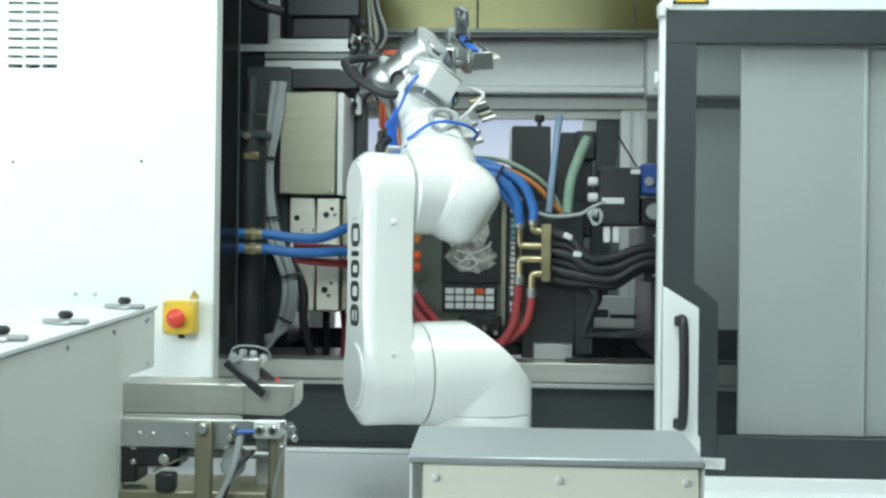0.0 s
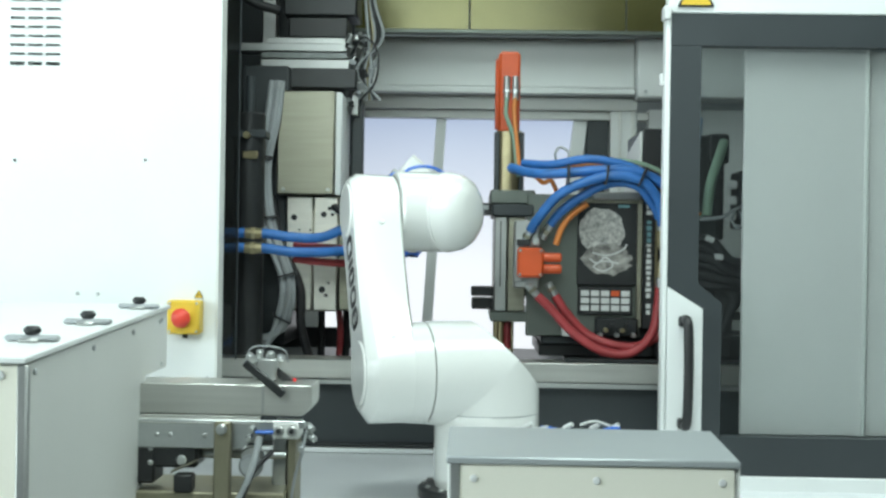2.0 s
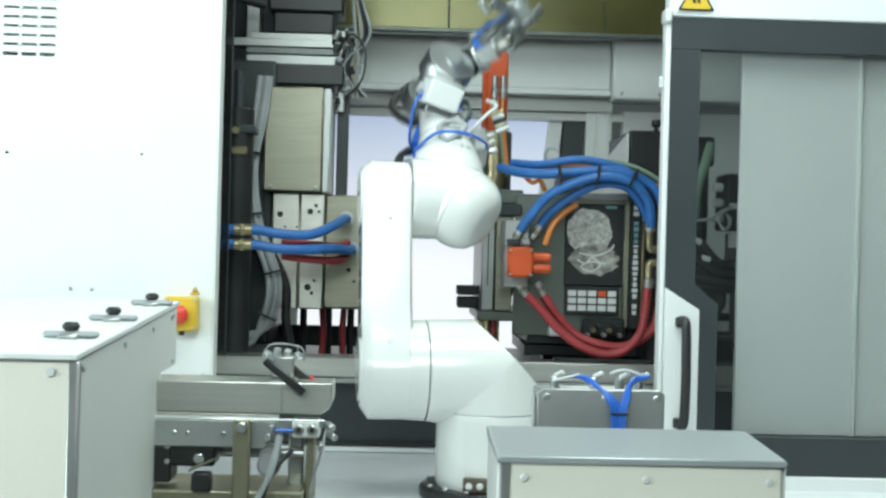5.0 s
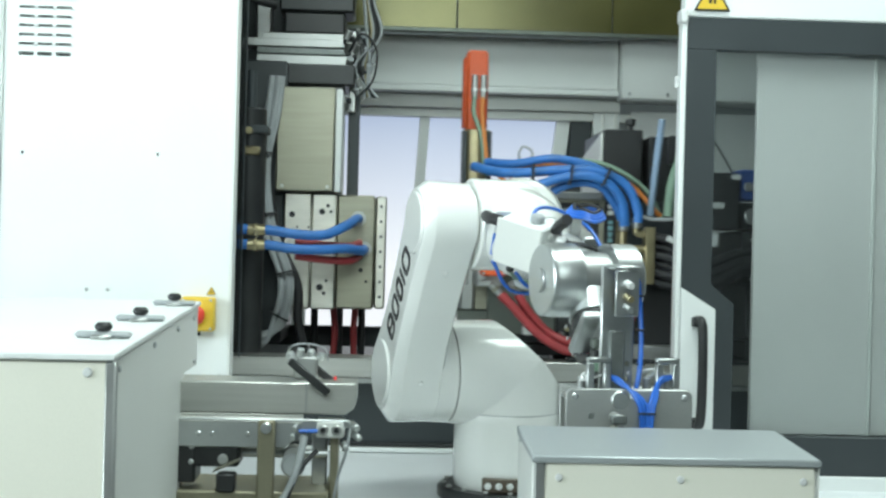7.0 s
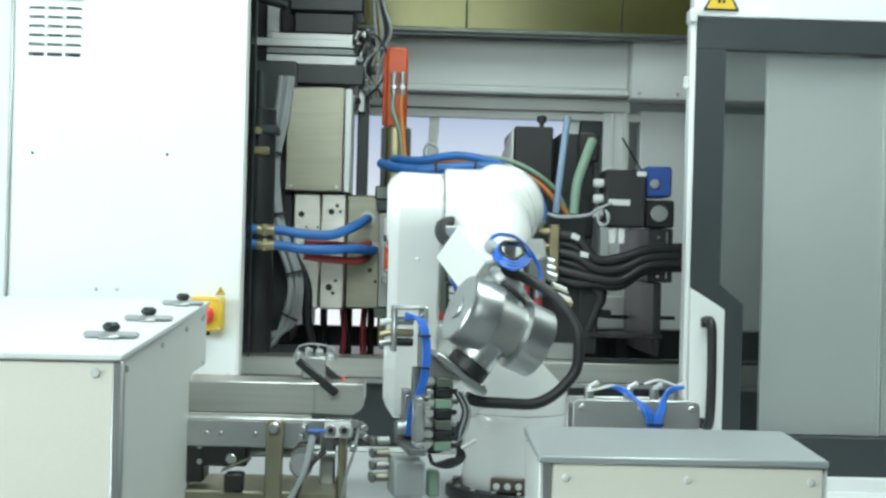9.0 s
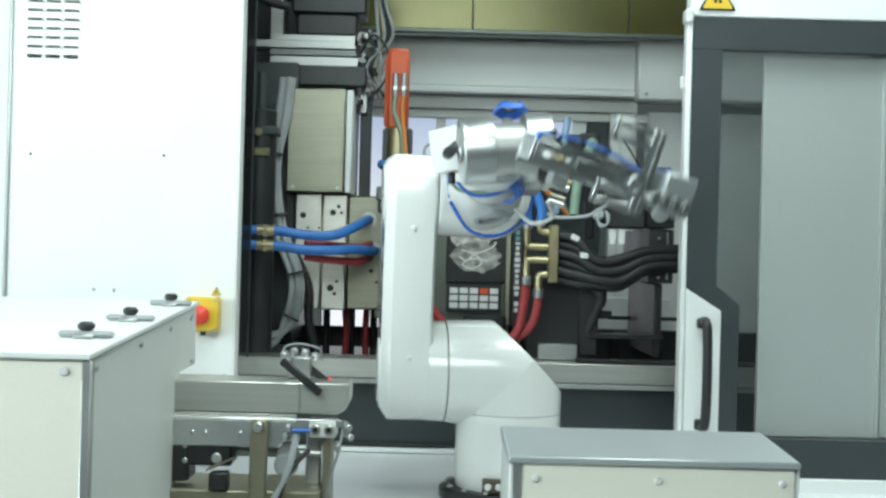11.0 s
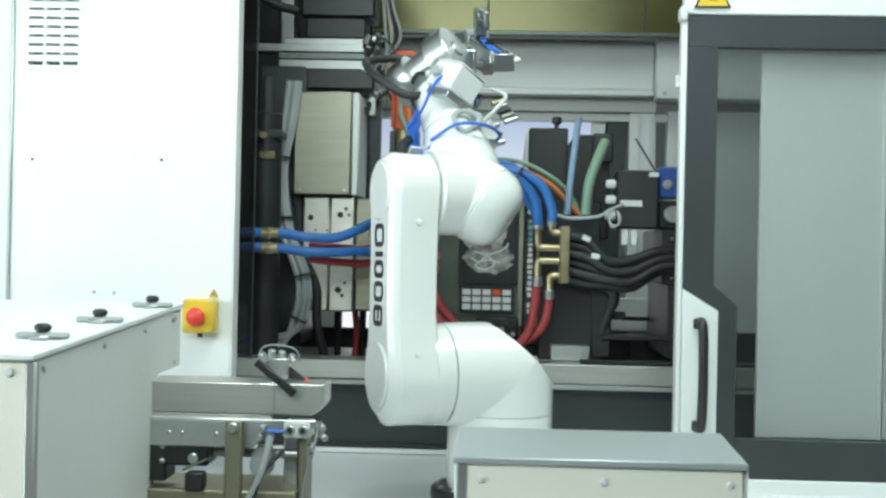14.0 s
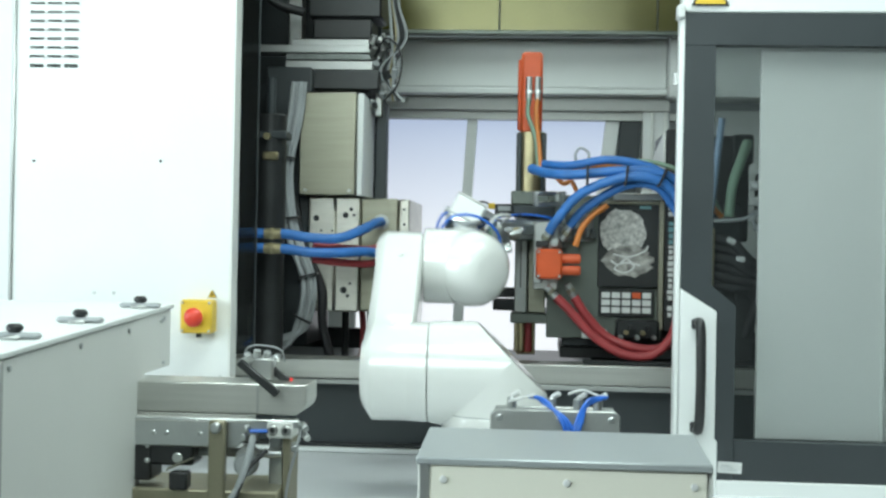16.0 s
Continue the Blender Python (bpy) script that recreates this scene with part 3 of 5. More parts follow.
screws(ob_, [(-0.006, -1.02, 1.297)], 0.003, (0, 0, 1))

# ---- fixed mould side ----
fm = thing("fixed_mould", (-0.35, 0.65, 1.24), "bare steel fixed mould half with bored holes", "injection mould")
part("rear_plate", box(-0.475, -0.404, 0.60, 0.98, 1.394, 1.700, 0.004), MOULD, fm)
part("mid_plate", box(-0.402, -0.337, 0.60, 0.98, 1.394, 1.700, 0.004), MOULD, fm)
part("front_plate", box(-0.335, -0.235, 0.605, 0.98, 1.396, 1.698, 0.005), STEEL, fm)
part("parting_plate", box(-0.233, -0.205, 0.612, 0.98, 1.398, 1.697, 0.004), MOULD, fm)
for x, z, r in ((-0.454, 1.643, 0.008), (-0.375, 1.652, 0.008), (-0.36, 1.668, 0.005), (-0.352, 1.652, 0.004), (-0.377, 1.452, 0.009), (-0.366, 1.437, 0.005), (-0.36, 1.47, 0.004), (-0.41, 1.61, 0.003), (-0.44, 1.61, 0.003), (-0.27, 1.50, 0.006), (-0.255, 1.47, 0.004), (-0.45, 1.42, 0.004)):
    part("bore", cyl((x, 0.5985, z), (x, 0.602, z), r, 0, 14), INK, fm)
for k in range(7):
    part("bore", cyl((-0.219, 0.6105, 1.43 + 0.04 * k), (-0.219, 0.614, 1.43 + 0.04 * k), 0.004, 0, 10), INK, fm)
part("backing", box(-0.60, -0.478, 0.62, 0.98, 1.30, 2.05, 0.004), DARKIN, fm)
for x in (-0.40, -0.33, -0.268):
    part("tie_rod", cyl((x, 0.80, 1.235), (x, 0.80, 1.394), 0.010), BLACKMETAL, fm)
part("red_hose", tube([(-0.285, 0.74, 1.394), (-0.288, 0.74, 1.32), (-0.284, 0.74, 1.235)], 0.009), REDHOSE, fm)
part("red_hose", tube([(-0.345, 0.74, 1.394), (-0.34, 0.74, 1.32), (-0.346, 0.74, 1.235)], 0.009), REDHOSE, fm)
part("cross_bar", box(-0.62, -0.20, 0.90, 0.94, 1.275, 1.332, 0.003), DARKIN, fm)
cov = thing("steel_cover_box", (-0.42, 0.6, 1.70), "brushed stainless steel cover box over the mould", "cover box")
part("cover", box(-0.498, -0.346, 0.568, 0.80, 1.703, 1.977, 0.004), STEEL, cov)
part("white_edge", box(-0.345, -0.328, 0.575, 0.80, 1.703, 1.975, 0.003), WHITE, cov)
screws(cov, [(-0.48, 0.568, 1.716), (-0.362, 0.568, 1.716)], 0.005)
solo("guide_post", box(-0.318, -0.287, 0.75, 0.80, 1.698, 2.06, 0.003), CHARCOAL, "dark steel guide post behind the cover", "post")
solo("dark_bridge", box(-0.60, -0.30, 0.66, 0.9, 1.995, 2.05, 0.004), BLACKMETAL, "dark steel bridge under the linear axis", "bridge")

ax = thing("linear_axis", (-0.5, 0.75, 2.06), "aluminium profile linear axis with black drive", "linear axis")
for z0, z1, m in ((2.104, 2.126, ALUDULL), (2.084, 2.102, GRIPGREY), (2.056, 2.082, ALUDULL)):
    part("profile", box(-0.83 if z0 > 2.1 else -0.57, -0.315, 0.72, 0.79, z0, z1, 0.002), m, ax)
part("motor", box(-0.50, -0.334, 0.75, 0.88, 2.146, 2.205, 0.005), BLACK, ax)
part("drive_head", box(-0.515, -0.308, 0.75, 0.90, 2.207, 2.45, 0.006), BLACKMETAL, ax)
part("mount", box(-0.56, -0.32, 0.74, 0.86, 2.127, 2.145, 0.002), ALUDULL, ax)
part("hose", tube([(-0.83, 0.7, 2.40), (-0.68, 0.7, 2.33), (-0.60, 0.70, 2.24), (-0.52, 0.72, 2.215)], 0.013), RUBBER, ax)
part("grey_post", box(-0.585, -0.545, 0.83, 0.88, 2.13, 2.7, 0.003), ALUDULL, ax)

# small valves and lines hanging from the axis
vl = thing("valve_cluster", (-0.30, 0.74, 2.0), "cluster of small valves and thin lines", "valve cluster")
rnd = random.Random(4)
for k in range(30):
    x, z = -0.335 + rnd.random() * 0.085, 1.93 + rnd.random() * 0.2
    a, b = rnd.uniform(-0.012, 0.012), rnd.uniform(0.012, 0.03)
    part("valve", cyl((x, 0.70 + rnd.random() * 0.05, z), (x + a, 0.70, z + b), rnd.uniform(0.005, 0.011), 0.002, 10), rnd.choice((ALU, ALUDULL, BLACKMETAL, GREYCABLE)), vl)
part("bracket", box(-0.318, -0.298, 0.725, 0.75, 1.93, 2.15, 0.003), ALUDULL, vl)
part("bracket", box(-0.29, -0.262, 0.73, 0.745, 2.02, 2.12, 0.003), BLACKMETAL, vl)
for dx, m in ((0.0, BRASS), (0.012, BLACK), (-0.012, GREYCABLE), (0.02, BLACKMETAL), (0.006, GREYCABLE), (0.027, GREYCABLE)):
    part("line", tube([(-0.29 + dx, 0.72, 2.45), (-0.275 + dx * 0.6, 0.71, 2.25), (-0.26 + dx, 0.70, 2.14), (-0.275 - dx, 0.70, 2.05), (-0.265 + dx, 0.71, 1.97)], 0.0045, 8), m, vl)
part("loop", tube([(-0.32, 0.70, 2.09), (-0.285, 0.69, 2.14), (-0.245, 0.69, 2.10), (-0.25, 0.69, 2.02), (-0.29, 0.70, 1.97)], 0.003, 8), BLACK, vl)

cy = thing("black_cylinder", (-0.55, 0.47, 1.24), "tall black upright cylinder with a rod", "cylinder")
part("barrel", cyl((-0.553, 0.47, 1.235), (-0.553, 0.47, 1.905), 0.040, 0.004, 24), BLACKMETAL, cy)
part("rod", cyl((-0.553, 0.47, 1.905), (-0.553, 0.47, 2.0), 0.012), CHARCOAL, cy)
part("brass_fitting", box(-0.565, -0.525, 0.425, 0.44, 1.785, 1.806, 0.004), BRASS, cy, "brass fitting")
part("flange", box(-0.60, -0.506, 0.43, 0.51, 1.84, 1.86, 0.003), CHARCOAL, cy)
part("knob", cyl((-0.553, 0.43, 1.845), (-0.553, 0.415, 1.845), 0.009), BRASS, cy)
bu = thing("cable_bundle", (-0.5, 0.56, 1.24), "grey cable bundle tied with black straps", "cable bundle")
for k in range(4):
    o, y = 0.009 * (k - 1.5), 0.545 + 0.008 * (k % 2)
    part("cable", tube([(-0.497 + o, y, 2.0), (-0.508 + o, y, 1.896), (-0.530 + o, y, 1.769), (-0.514 + o, y, 1.62), (-0.462 + o, y, 1.472), (-0.478 + o, y, 1.36), (-0.52, y, 1.315 + o), (-0.60, y, 1.306 + o), (-0.72, y, 1.31 + o)], 0.0075, 8), GREYCABLE, bu)
for p, q in (((-0.532, 0.535, 1.80), 6), ((-0.517, 0.535, 1.64), -8), ((-0.463, 0.535, 1.49), -15), ((-0.476, 0.535, 1.375), 25)):
    part("tie", turned(box(p[0] - 0.026, p[0] + 0.026, p[1] - 0.006, p[1] + 0.03, p[2] - 0.002, p[2] + 0.003, 0), p, 0, q, 0), BLACK, bu)
part("black_hose", tube([(-0.515, 0.60, 1.70), (-0.49, 0.59, 1.58), (-0.435, 0.59, 1.46), (-0.43, 0.59, 1.36), (-0.40, 0.60, 1.24)], 0.012), RUBBER, bu)
bl = thing("coiled_blue_line", (-0.57, 0.5, 1.30), "coiled thin blue air lines on the deck", "air line")
for k in range(4):
    part("coil", tube([(-0.61 + 0.01 * k, 0.46, 1.312), (-0.58, 0.45, 1.330 + 0.004 * k), (-0.54, 0.46, 1.325 + 0.004 * k), (-0.52, 0.49, 1.31), (-0.56, 0.50, 1.303 + 0.004 * k), (-0.60, 0.48, 1.306)], 0.004, 8), BLUETUBE, bl)
fh = thing("fixed_side_hoses", (-0.4, 0.4, 1.56), "blue and red coolant hoses with brass couplings", "coolant hoses")
for z, ze, xe in ((1.597, 1.632, -0.285), (1.560, 1.552, -0.268)):
    part("blue_hose", tube([(-0.62, 0.37, z), (-0.50, 0.372, z), (-0.43, 0.375, z - 0.008), (-0.36, 0.40, z - 0.008), (-0.305, 0.46, (z + ze) / 2), (xe, 0.54, ze), (xe + 0.006, 0.60, ze + 0.004)], 0.0125, 12), BLUEHOSE, fh)
    cp = part("coupling", cyl((-0.545, 0.371, z), (-0.500, 0.372, z), 0.0135, 0.002, 14), BRASS, fh, "brass hose coupling")
    part("nut", cyl((-0.530, 0.371, z), (-0.518, 0.371, z), 0.017, 0.002, 6), BRASS, cp)
    part("red_hose", tube([(-0.43, 0.42, z - 0.025), (-0.37, 0.44, z - 0.032), (-0.30, 0.50, z - 0.035), (-0.275, 0.60, z - 0.025)], 0.010), REDHOSE, fh)
    part("socket", cyl((xe + 0.006, 0.598, ze + 0.004), (xe + 0.006, 0.604, ze + 0.004), 0.020, 0, 16), ALUDULL, fh)

# ---- moving mould half with its core-pull tower ----
mh = thing("moving_mould", (0.12, 0.6, 1.29), "dark moving mould half with orange tipped cylinder", "injection mould")
tw = part("tower", cyl((0.116, 0.665, 1.715), (0.116, 0.665, 1.885), 0.0385, 0.003, 24), BRASS, mh, "brownish steel hydraulic cylinder")
part("tower_rail", box(0.076, 0.090, 0.628, 0.66, 1.72, 1.88, 0.002), CHARCOAL, tw)
part("tower_rail", box(0.142, 0.156, 0.628, 0.66, 1.72, 1.88, 0.002), CHARCOAL, tw)
part("orange_sleeve", box(0.085, 0.143, 0.634, 0.69, 1.88, 2.098, 0.008), ORANGE, mh, "orange plastic sleeve")
part("orange_side", box(0.077, 0.088, 0.65, 0.70, 1.89, 2.08, 0.004), ORANGE, mh)
for x in (0.107, 0.130):
    part("plug", cyl((x, 0.628, 1.965), (x, 0.628, 2.03), 0.0085, 0.002, 12), ALUDULL, mh)
    part("plug_nut", cyl((x, 0.628, 1.985), (x, 0.628, 1.995), 0.0105, 0.001, 6), ALU, mh)
part("cable", tube([(0.107, 0.625, 1.97), (0.105, 0.618, 1.93), (0.115, 0.615, 1.90), (0.128, 0.612, 1.86), (0.135, 0.60, 1.80), (0.14, 0.58, 1.76)], 0.006), GREENCABLE, mh)
part("cable", tube([(0.130, 0.625, 1.97), (0.127, 0.618, 1.94), (0.130, 0.612, 1.90), (0.137, 0.605, 1.84), (0.142, 0.59, 1.78)], 0.006), ORANGECABLE, mh)
part("head_plate", box(0.066, 0.184, 0.55, 0.92, 1.685, 1.722, 0.004), GREENGREY, mh)
part("upper_plate", box(0.072, 0.180, 0.53, 0.92, 1.653, 1.684, 0.004), CHARCOAL, mh)
part("core_plate", box(0.079, 0.112, 0.545, 0.92, 1.405, 1.652, 0.003), ALUDULL, mh)
part("core_plate", box(0.114, 0.160, 0.55, 0.92, 1.405, 1.652, 0.003), STEEL, mh)
part("slot", box(0.0935, 0.0965, 0.543, 0.546, 1.47, 1.64, 0), INK, mh)
part("upper_arm", box(0.022, 0.150, 0.62, 0.66, 1.657, 1.690, 0.004), BLACK, mh, "black locating arm")
part("arm_label", box(0.030, 0.064, 0.6185, 0.620, 1.672, 1.684, 0), GREYCABLE, mh)
part("lower_arm", box(0.019, 0.170, 0.62, 0.68, 1.441, 1.467, 0.004), BLACK, mh, "black locating arm")
part("lower_arm", box(0.021, 0.160, 0.625, 0.68, 1.406, 1.437, 0.004), BLACKMETAL, mh)
part("foot_plate", box(0.070, 0.20, 0.54, 0.92, 1.378, 1.404, 0.003), GREENGREY, mh)
for x, m in ((0.10, BRASS), (0.118, REDHOSE), (0.088, BRASS)):
    part("lower_fitting", cyl((x, 0.60, 1.30), (x, 0.60, 1.378), 0.009, 0.002, 12), m, mh)
part("lower_block", box(0.085, 0.135, 0.62, 0.9, 1.291, 1.377, 0.003), BRASS, mh)
clip = part("probe", box(0.004, 0.024, 0.625, 0.645, 1.676, 1.692, 0.003), YELLOW, mh, "small yellow green probe tip")
part("probe_clip", tube([(0.004, 0.63, 1.69), (-0.005, 0.63, 1.694), (-0.02, 0.63, 1.694), (-0.024, 0.63, 1.688), (-0.018, 0.63, 1.678)], 0.003, 8), BLACKMETAL, clip)

# ---- moving carriage ----
ca = thing("mould_carriage", (0.35, 0.6, 1.29), "moving carriage with hoses, picture panel and manifold", "machine carriage")
part("back_plate", box(0.163, 0.46, 0.535, 0.56, 1.343, 1.712, 0.003), GREENGREY, ca, "greenish steel plate")
part("body", box(0.205, 0.66, 0.561, 1.0, 1.32, 1.70, 0.004), DARKIN, ca)
part("foot", box(0.50, 0.66, 0.48, 0.95, 1.289, 1.49, 0.004), BLACK, ca)
part("foot_bracket", box(0.53, 0.63, 0.44, 0.479, 1.289, 1.33, 0.003), ALUDULL, ca)
part("runner", box(0.20, 0.50, 0.58, 0.95, 1.2885, 1.318, 0.003), BLACKMETAL, ca)
part("white_block", box(0.255, 0.32, 0.50, 0.534, 1.345, 1.368, 0.003), LABEL, ca)
part("lower_clutter", box(0.34, 0.45, 0.50, 0.534, 1.345, 1.395, 0.006), BLACKMETAL, ca)
for k in range(7):
    part("small_fitting", cyl((0.35 + 0.014 * k, 0.49, 1.352 + 0.012 * (k % 3)), (0.352 + 0.014 * k, 0.47, 1.352 + 0.012 * (k % 3)), 0.006, 0.001, 10), (ALU, BRASS, BLACK)[k % 3], ca)
part("top_clutter", box(0.33, 0.452, 0.50, 0.54, 1.699, 1.718, 0.003), ALUDULL, ca)
# picture panel: a printed sheet in a silver frame
pp = part("picture_panel", box(0.293, 0.448, 0.520, 0.532, 1.478, 1.697, 0.002), BLACKMETAL, ca, "dark printed panel in a silver frame")
part("frame_bar", box(0.446, 0.460, 0.512, 0.534, 1.37, 1.70, 0.002), STEEL, pp)
part("frame_bar", box(0.290, 0.446, 0.514, 0.5195, 1.690, 1.699, 0.001), STEEL, pp)
rr = random.Random(9)


def patch(cx, cz, a, b, y, n=22, amp=0.25):
    return slab([(cx + a * (1 + amp * rr.uniform(-1, 1)) * math.cos(2 * math.pi * k / n), cz + b * (1 + amp * rr.uniform(-1, 1)) * math.sin(2 * math.pi * k / n)) for k in range(n)], y - 0.001, y, 0)


part("printed_picture", patch(0.355, 1.618, 0.060, 0.060, 0.5195, 30, 0.07), PHOTOPALE, pp)
part("printed_picture", patch(0.370, 1.545, 0.064, 0.040, 0.5185, 30, 0.16), PHOTOGREY, pp)
part("printed_ribbon", tube([(0.325, 0.5185, 1.545), (0.345, 0.5185, 1.535), (0.365, 0.5185, 1.55), (0.385, 0.5185, 1.53), (0.36, 0.5185, 1.515), (0.335, 0.5185, 1.525), (0.36, 0.5185, 1.54), (0.40, 0.5185, 1.535)], 0.0025, 6), LABEL, pp)
part("printed_ribbon", tube([(0.33, 0.5185, 1.562), (0.37, 0.5185, 1.555), (0.41, 0.5185, 1.57), (0.42, 0.5185, 1.585)], 0.0025, 6), LABEL, pp)
part("plate_mark", box(0.397, 0.426, 0.518, 0.5195, 1.679, 1.686, 0), TEALINK, pp)
kb = part("key_chart", box(0.296, 0.437, 0.519, 0.531, 1.402, 1.474, 0.002), BLACK, ca, "chart of fifteen pale cells")
for i in range(5):
    for j in range(3):
        x, z = 0.3035 + 0.0260 * i, 1.4115 + 0.0190 * j
        part("cell", box(x, x + 0.0215, 0.5165, 0.519, z, z + 0.0145, 0), ORANGE if (i, j) == (3, 2) else LABEL, kb)
st = part("side_sign", box(0.4615, 0.492, 0.515, 0.533, 1.368, 1.712, 0.002), BLACK, ca, "black strip with pale bars of writing")
z, rw = 1.704, random.Random(5)
for k in range(21):
    h = 0.006 if k in (3, 8, 18) else rw.uniform(0.009, 0.0125)
    if k not in (3, 18):
        w = rw.uniform(0.0045, 0.0075)
        part("writing_bar", box(0.4765 - w, 0.4765 + w, 0.5135, 0.515, z - h, z, 0), TEALINK if 3 < k < 8 else LABEL, st)
    z -= h + 0.0042
part("side_edge", box(0.493, 0.500, 0.515, 0.533, 1.36, 1.70, 0.001), BRASS, ca)
# orange plug on the mould
cn = part("orange_connector", box(0.134, 0.200, 0.40, 0.45, 1.497, 1.572, 0.006), ORANGE, ca, "orange connector housing")
for z in (1.519, 1.548):
    part("pin_sleeve", cyl((0.198, 0.425, z), (0.246, 0.425, z), 0.012, 0.004, 14), ORANGE, cn)
part("connector_plate", box(0.128, 0.150, 0.425, 0.46, 1.486, 1.584, 0.002), ALU, cn)
screws(cn, [(x, 0.40, z) for x in (0.141, 0.193) for z in (1.504, 1.565)], 0.004)
part("steel_block", box(0.128, 0.19, 0.44, 0.53, 1.47, 1.64, 0.003), ALUDULL, ca)
part("small_block", box(0.170, 0.190, 0.41, 0.44, 1.578, 1.596, 0.002), ALU, ca)
part("small_block", box(0.133, 0.165, 0.41, 0.44, 1.576, 1.592, 0.002), BLACK, ca)
H = (("blue_hose", BLUEHOSE, 0.0125, [(0.118, 0.52, 1.778), (0.165, 0.45, 1.762), (0.23, 0.41, 1.758), (0.341, 0.40, 1.768), (0.42, 0.40, 1.766), (0.492, 0.40, 1.735), (0.524, 0.40, 1.675), (0.526, 0.40, 1.64)]),
     ("blue_hose", BLUEHOSE, 0.0125, [(0.166, 0.42, 1.615), (0.185, 0.405, 1.645), (0.245, 0.39, 1.712), (0.355, 0.385, 1.752), (0.435, 0.385, 1.743), (0.481, 0.39, 1.695), (0.493, 0.40, 1.632)]),
     ("blue_hose", BLUEHOSE, 0.0115, [(0.218, 0.44, 1.63), (0.24, 0.43, 1.66), (0.287, 0.42, 1.698), (0.36, 0.41, 1.735), (0.43, 0.41, 1.73), (0.474, 0.42, 1.68), (0.49, 0.43, 1.65)]),
     ("blue_hose", BLUEHOSE, 0.011, [(0.15, 0.52, 1.79), (0.22, 0.46, 1.784), (0.31, 0.44, 1.798), (0.40, 0.44, 1.785), (0.46, 0.44, 1.76)]),
     ("orange_cable", ORANGECABLE, 0.007, [(0.16, 0.53, 1.775), (0.25, 0.50, 1.783), (0.33, 0.50, 1.788), (0.42, 0.50, 1.782), (0.52, 0.49, 1.74), (0.60, 0.48, 1.66)]),
     ("green_cable", GREENCABLE, 0.006, [(0.16, 0.55, 1.785), (0.25, 0.53, 1.795), (0.35, 0.52, 1.802), (0.46, 0.50, 1.79), (0.56, 0.49, 1.73), (0.605, 0.48, 1.65)]),
     ("orange_cable", ORANGECABLE, 0.008, [(0.232, 0.44, 1.58), (0.245, 0.44, 1.62), (0.27, 0.44, 1.655), (0.31, 0.44, 1.685)]),
     ("orange_cable", ORANGECABLE, 0.006, [(0.175, 0.52, 1.765), (0.20, 0.50, 1.74), (0.22, 0.49, 1.745), (0.235, 0.5, 1.72)]),
     ("red_hose", REDHOSE, 0.0115, [(0.186, 0.42, 1.452), (0.22, 0.42, 1.42), (0.28, 0.415, 1.358), (0.351, 0.41, 1.316), (0.421, 0.41, 1.313), (0.472, 0.41, 1.36), (0.488, 0.42, 1.43), (0.492, 0.42, 1.483)]),
     ("red_hose", REDHOSE, 0.0115, [(0.232, 0.44, 1.452), (0.26, 0.44, 1.41), (0.31, 0.44, 1.358), (0.37, 0.43, 1.333), (0.44, 0.43, 1.328), (0.50, 0.42, 1.365), (0.52, 0.42, 1.41), (0.524, 0.42, 1.455)]),
     ("grey_wire", GREYCABLE, 0.0035, [(0.235, 0.47, 1.785), (0.228, 0.46, 1.81), (0.24, 0.46, 1.828), (0.262, 0.46, 1.815), (0.258, 0.46, 1.79)]),
     ("pale_hose", PALEBLUE, 0.009, [(0.590, 0.44, 1.905), (0.585, 0.44, 1.865), (0.578, 0.44, 1.80), (0.570, 0.44, 1.72), (0.565, 0.44, 1.66)]),
     ("green_hose", GREENCABLE, 0.013, [(0.662, 0.50, 1.85), (0.64, 0.46, 1.80), (0.62, 0.45, 1.74), (0.612, 0.45, 1.66)]))
for n, m, r, pts in H:
    part(n, tube(pts, r, 10, 5), m, ca)
for p, d in (((0.166, 0.42, 1.615), (-0.014, 0.01, -0.03)), ((0.218, 0.44, 1.63), (-0.02, 0.01, -0.035)), ((0.186, 0.42, 1.452), (-0.024, 0.0, 0.026)), ((0.232, 0.44, 1.452), (-0.018, 0.0, 0.032))):
    fp = part("hose_fitting", cyl(Vector(p) - Vector(d) * 0.2, Vector(p) + Vector(d), 0.0095, 0.002, 12), ALU, ca)
    part("fitting_nut", cyl(Vector(p) + Vector(d) * 0.35, Vector(p) + Vector(d) * 0.65, 0.0125, 0.001, 6), STEEL, fp)
for x, z, q in ((0.257, 1.755, 0), (0.352, 1.755, 8), (0.44, 1.752, 25)):
    part("hose_tie", turned(box(x - 0.0025, x + 0.0025, 0.366, 0.42, z - 0.024, z + 0.024, 0), (x, 0.4, z), 0, q, 0), BLACK, ca)
mf = part("manifold", box(0.547, 0.572, 0.40, 0.44, 1.486, 1.630, 0.003), BRASS, ca, "brass coolant manifold")
for z, top, x in ((1.612, 1.64, 0.526), (1.575, 1.632, 0.493), (1.542, 1.49, 0.493), (1.506, 1.458, 0.524)):
    el = part("elbow", tube([(0.547, 0.42, z), (x + 0.012, 0.42, z), (x + 0.002, 0.42, z + (0.004 if top > z else -0.004)), (x, 0.42, (z + top) / 2), (x, 0.415, top)], 0.0095, 10, 4), BRASS, mf)
    part("ferrule", cyl((x, 0.415, top - 0.012), (x, 0.412, top + 0.012), 0.0125, 0.002, 12), ALU, el)
bx = part("rear_box", box(0.470, 0.573, 0.60, 0.95, 1.66, 1.893, 0.004), BLACK, ca, "black box with grey side")
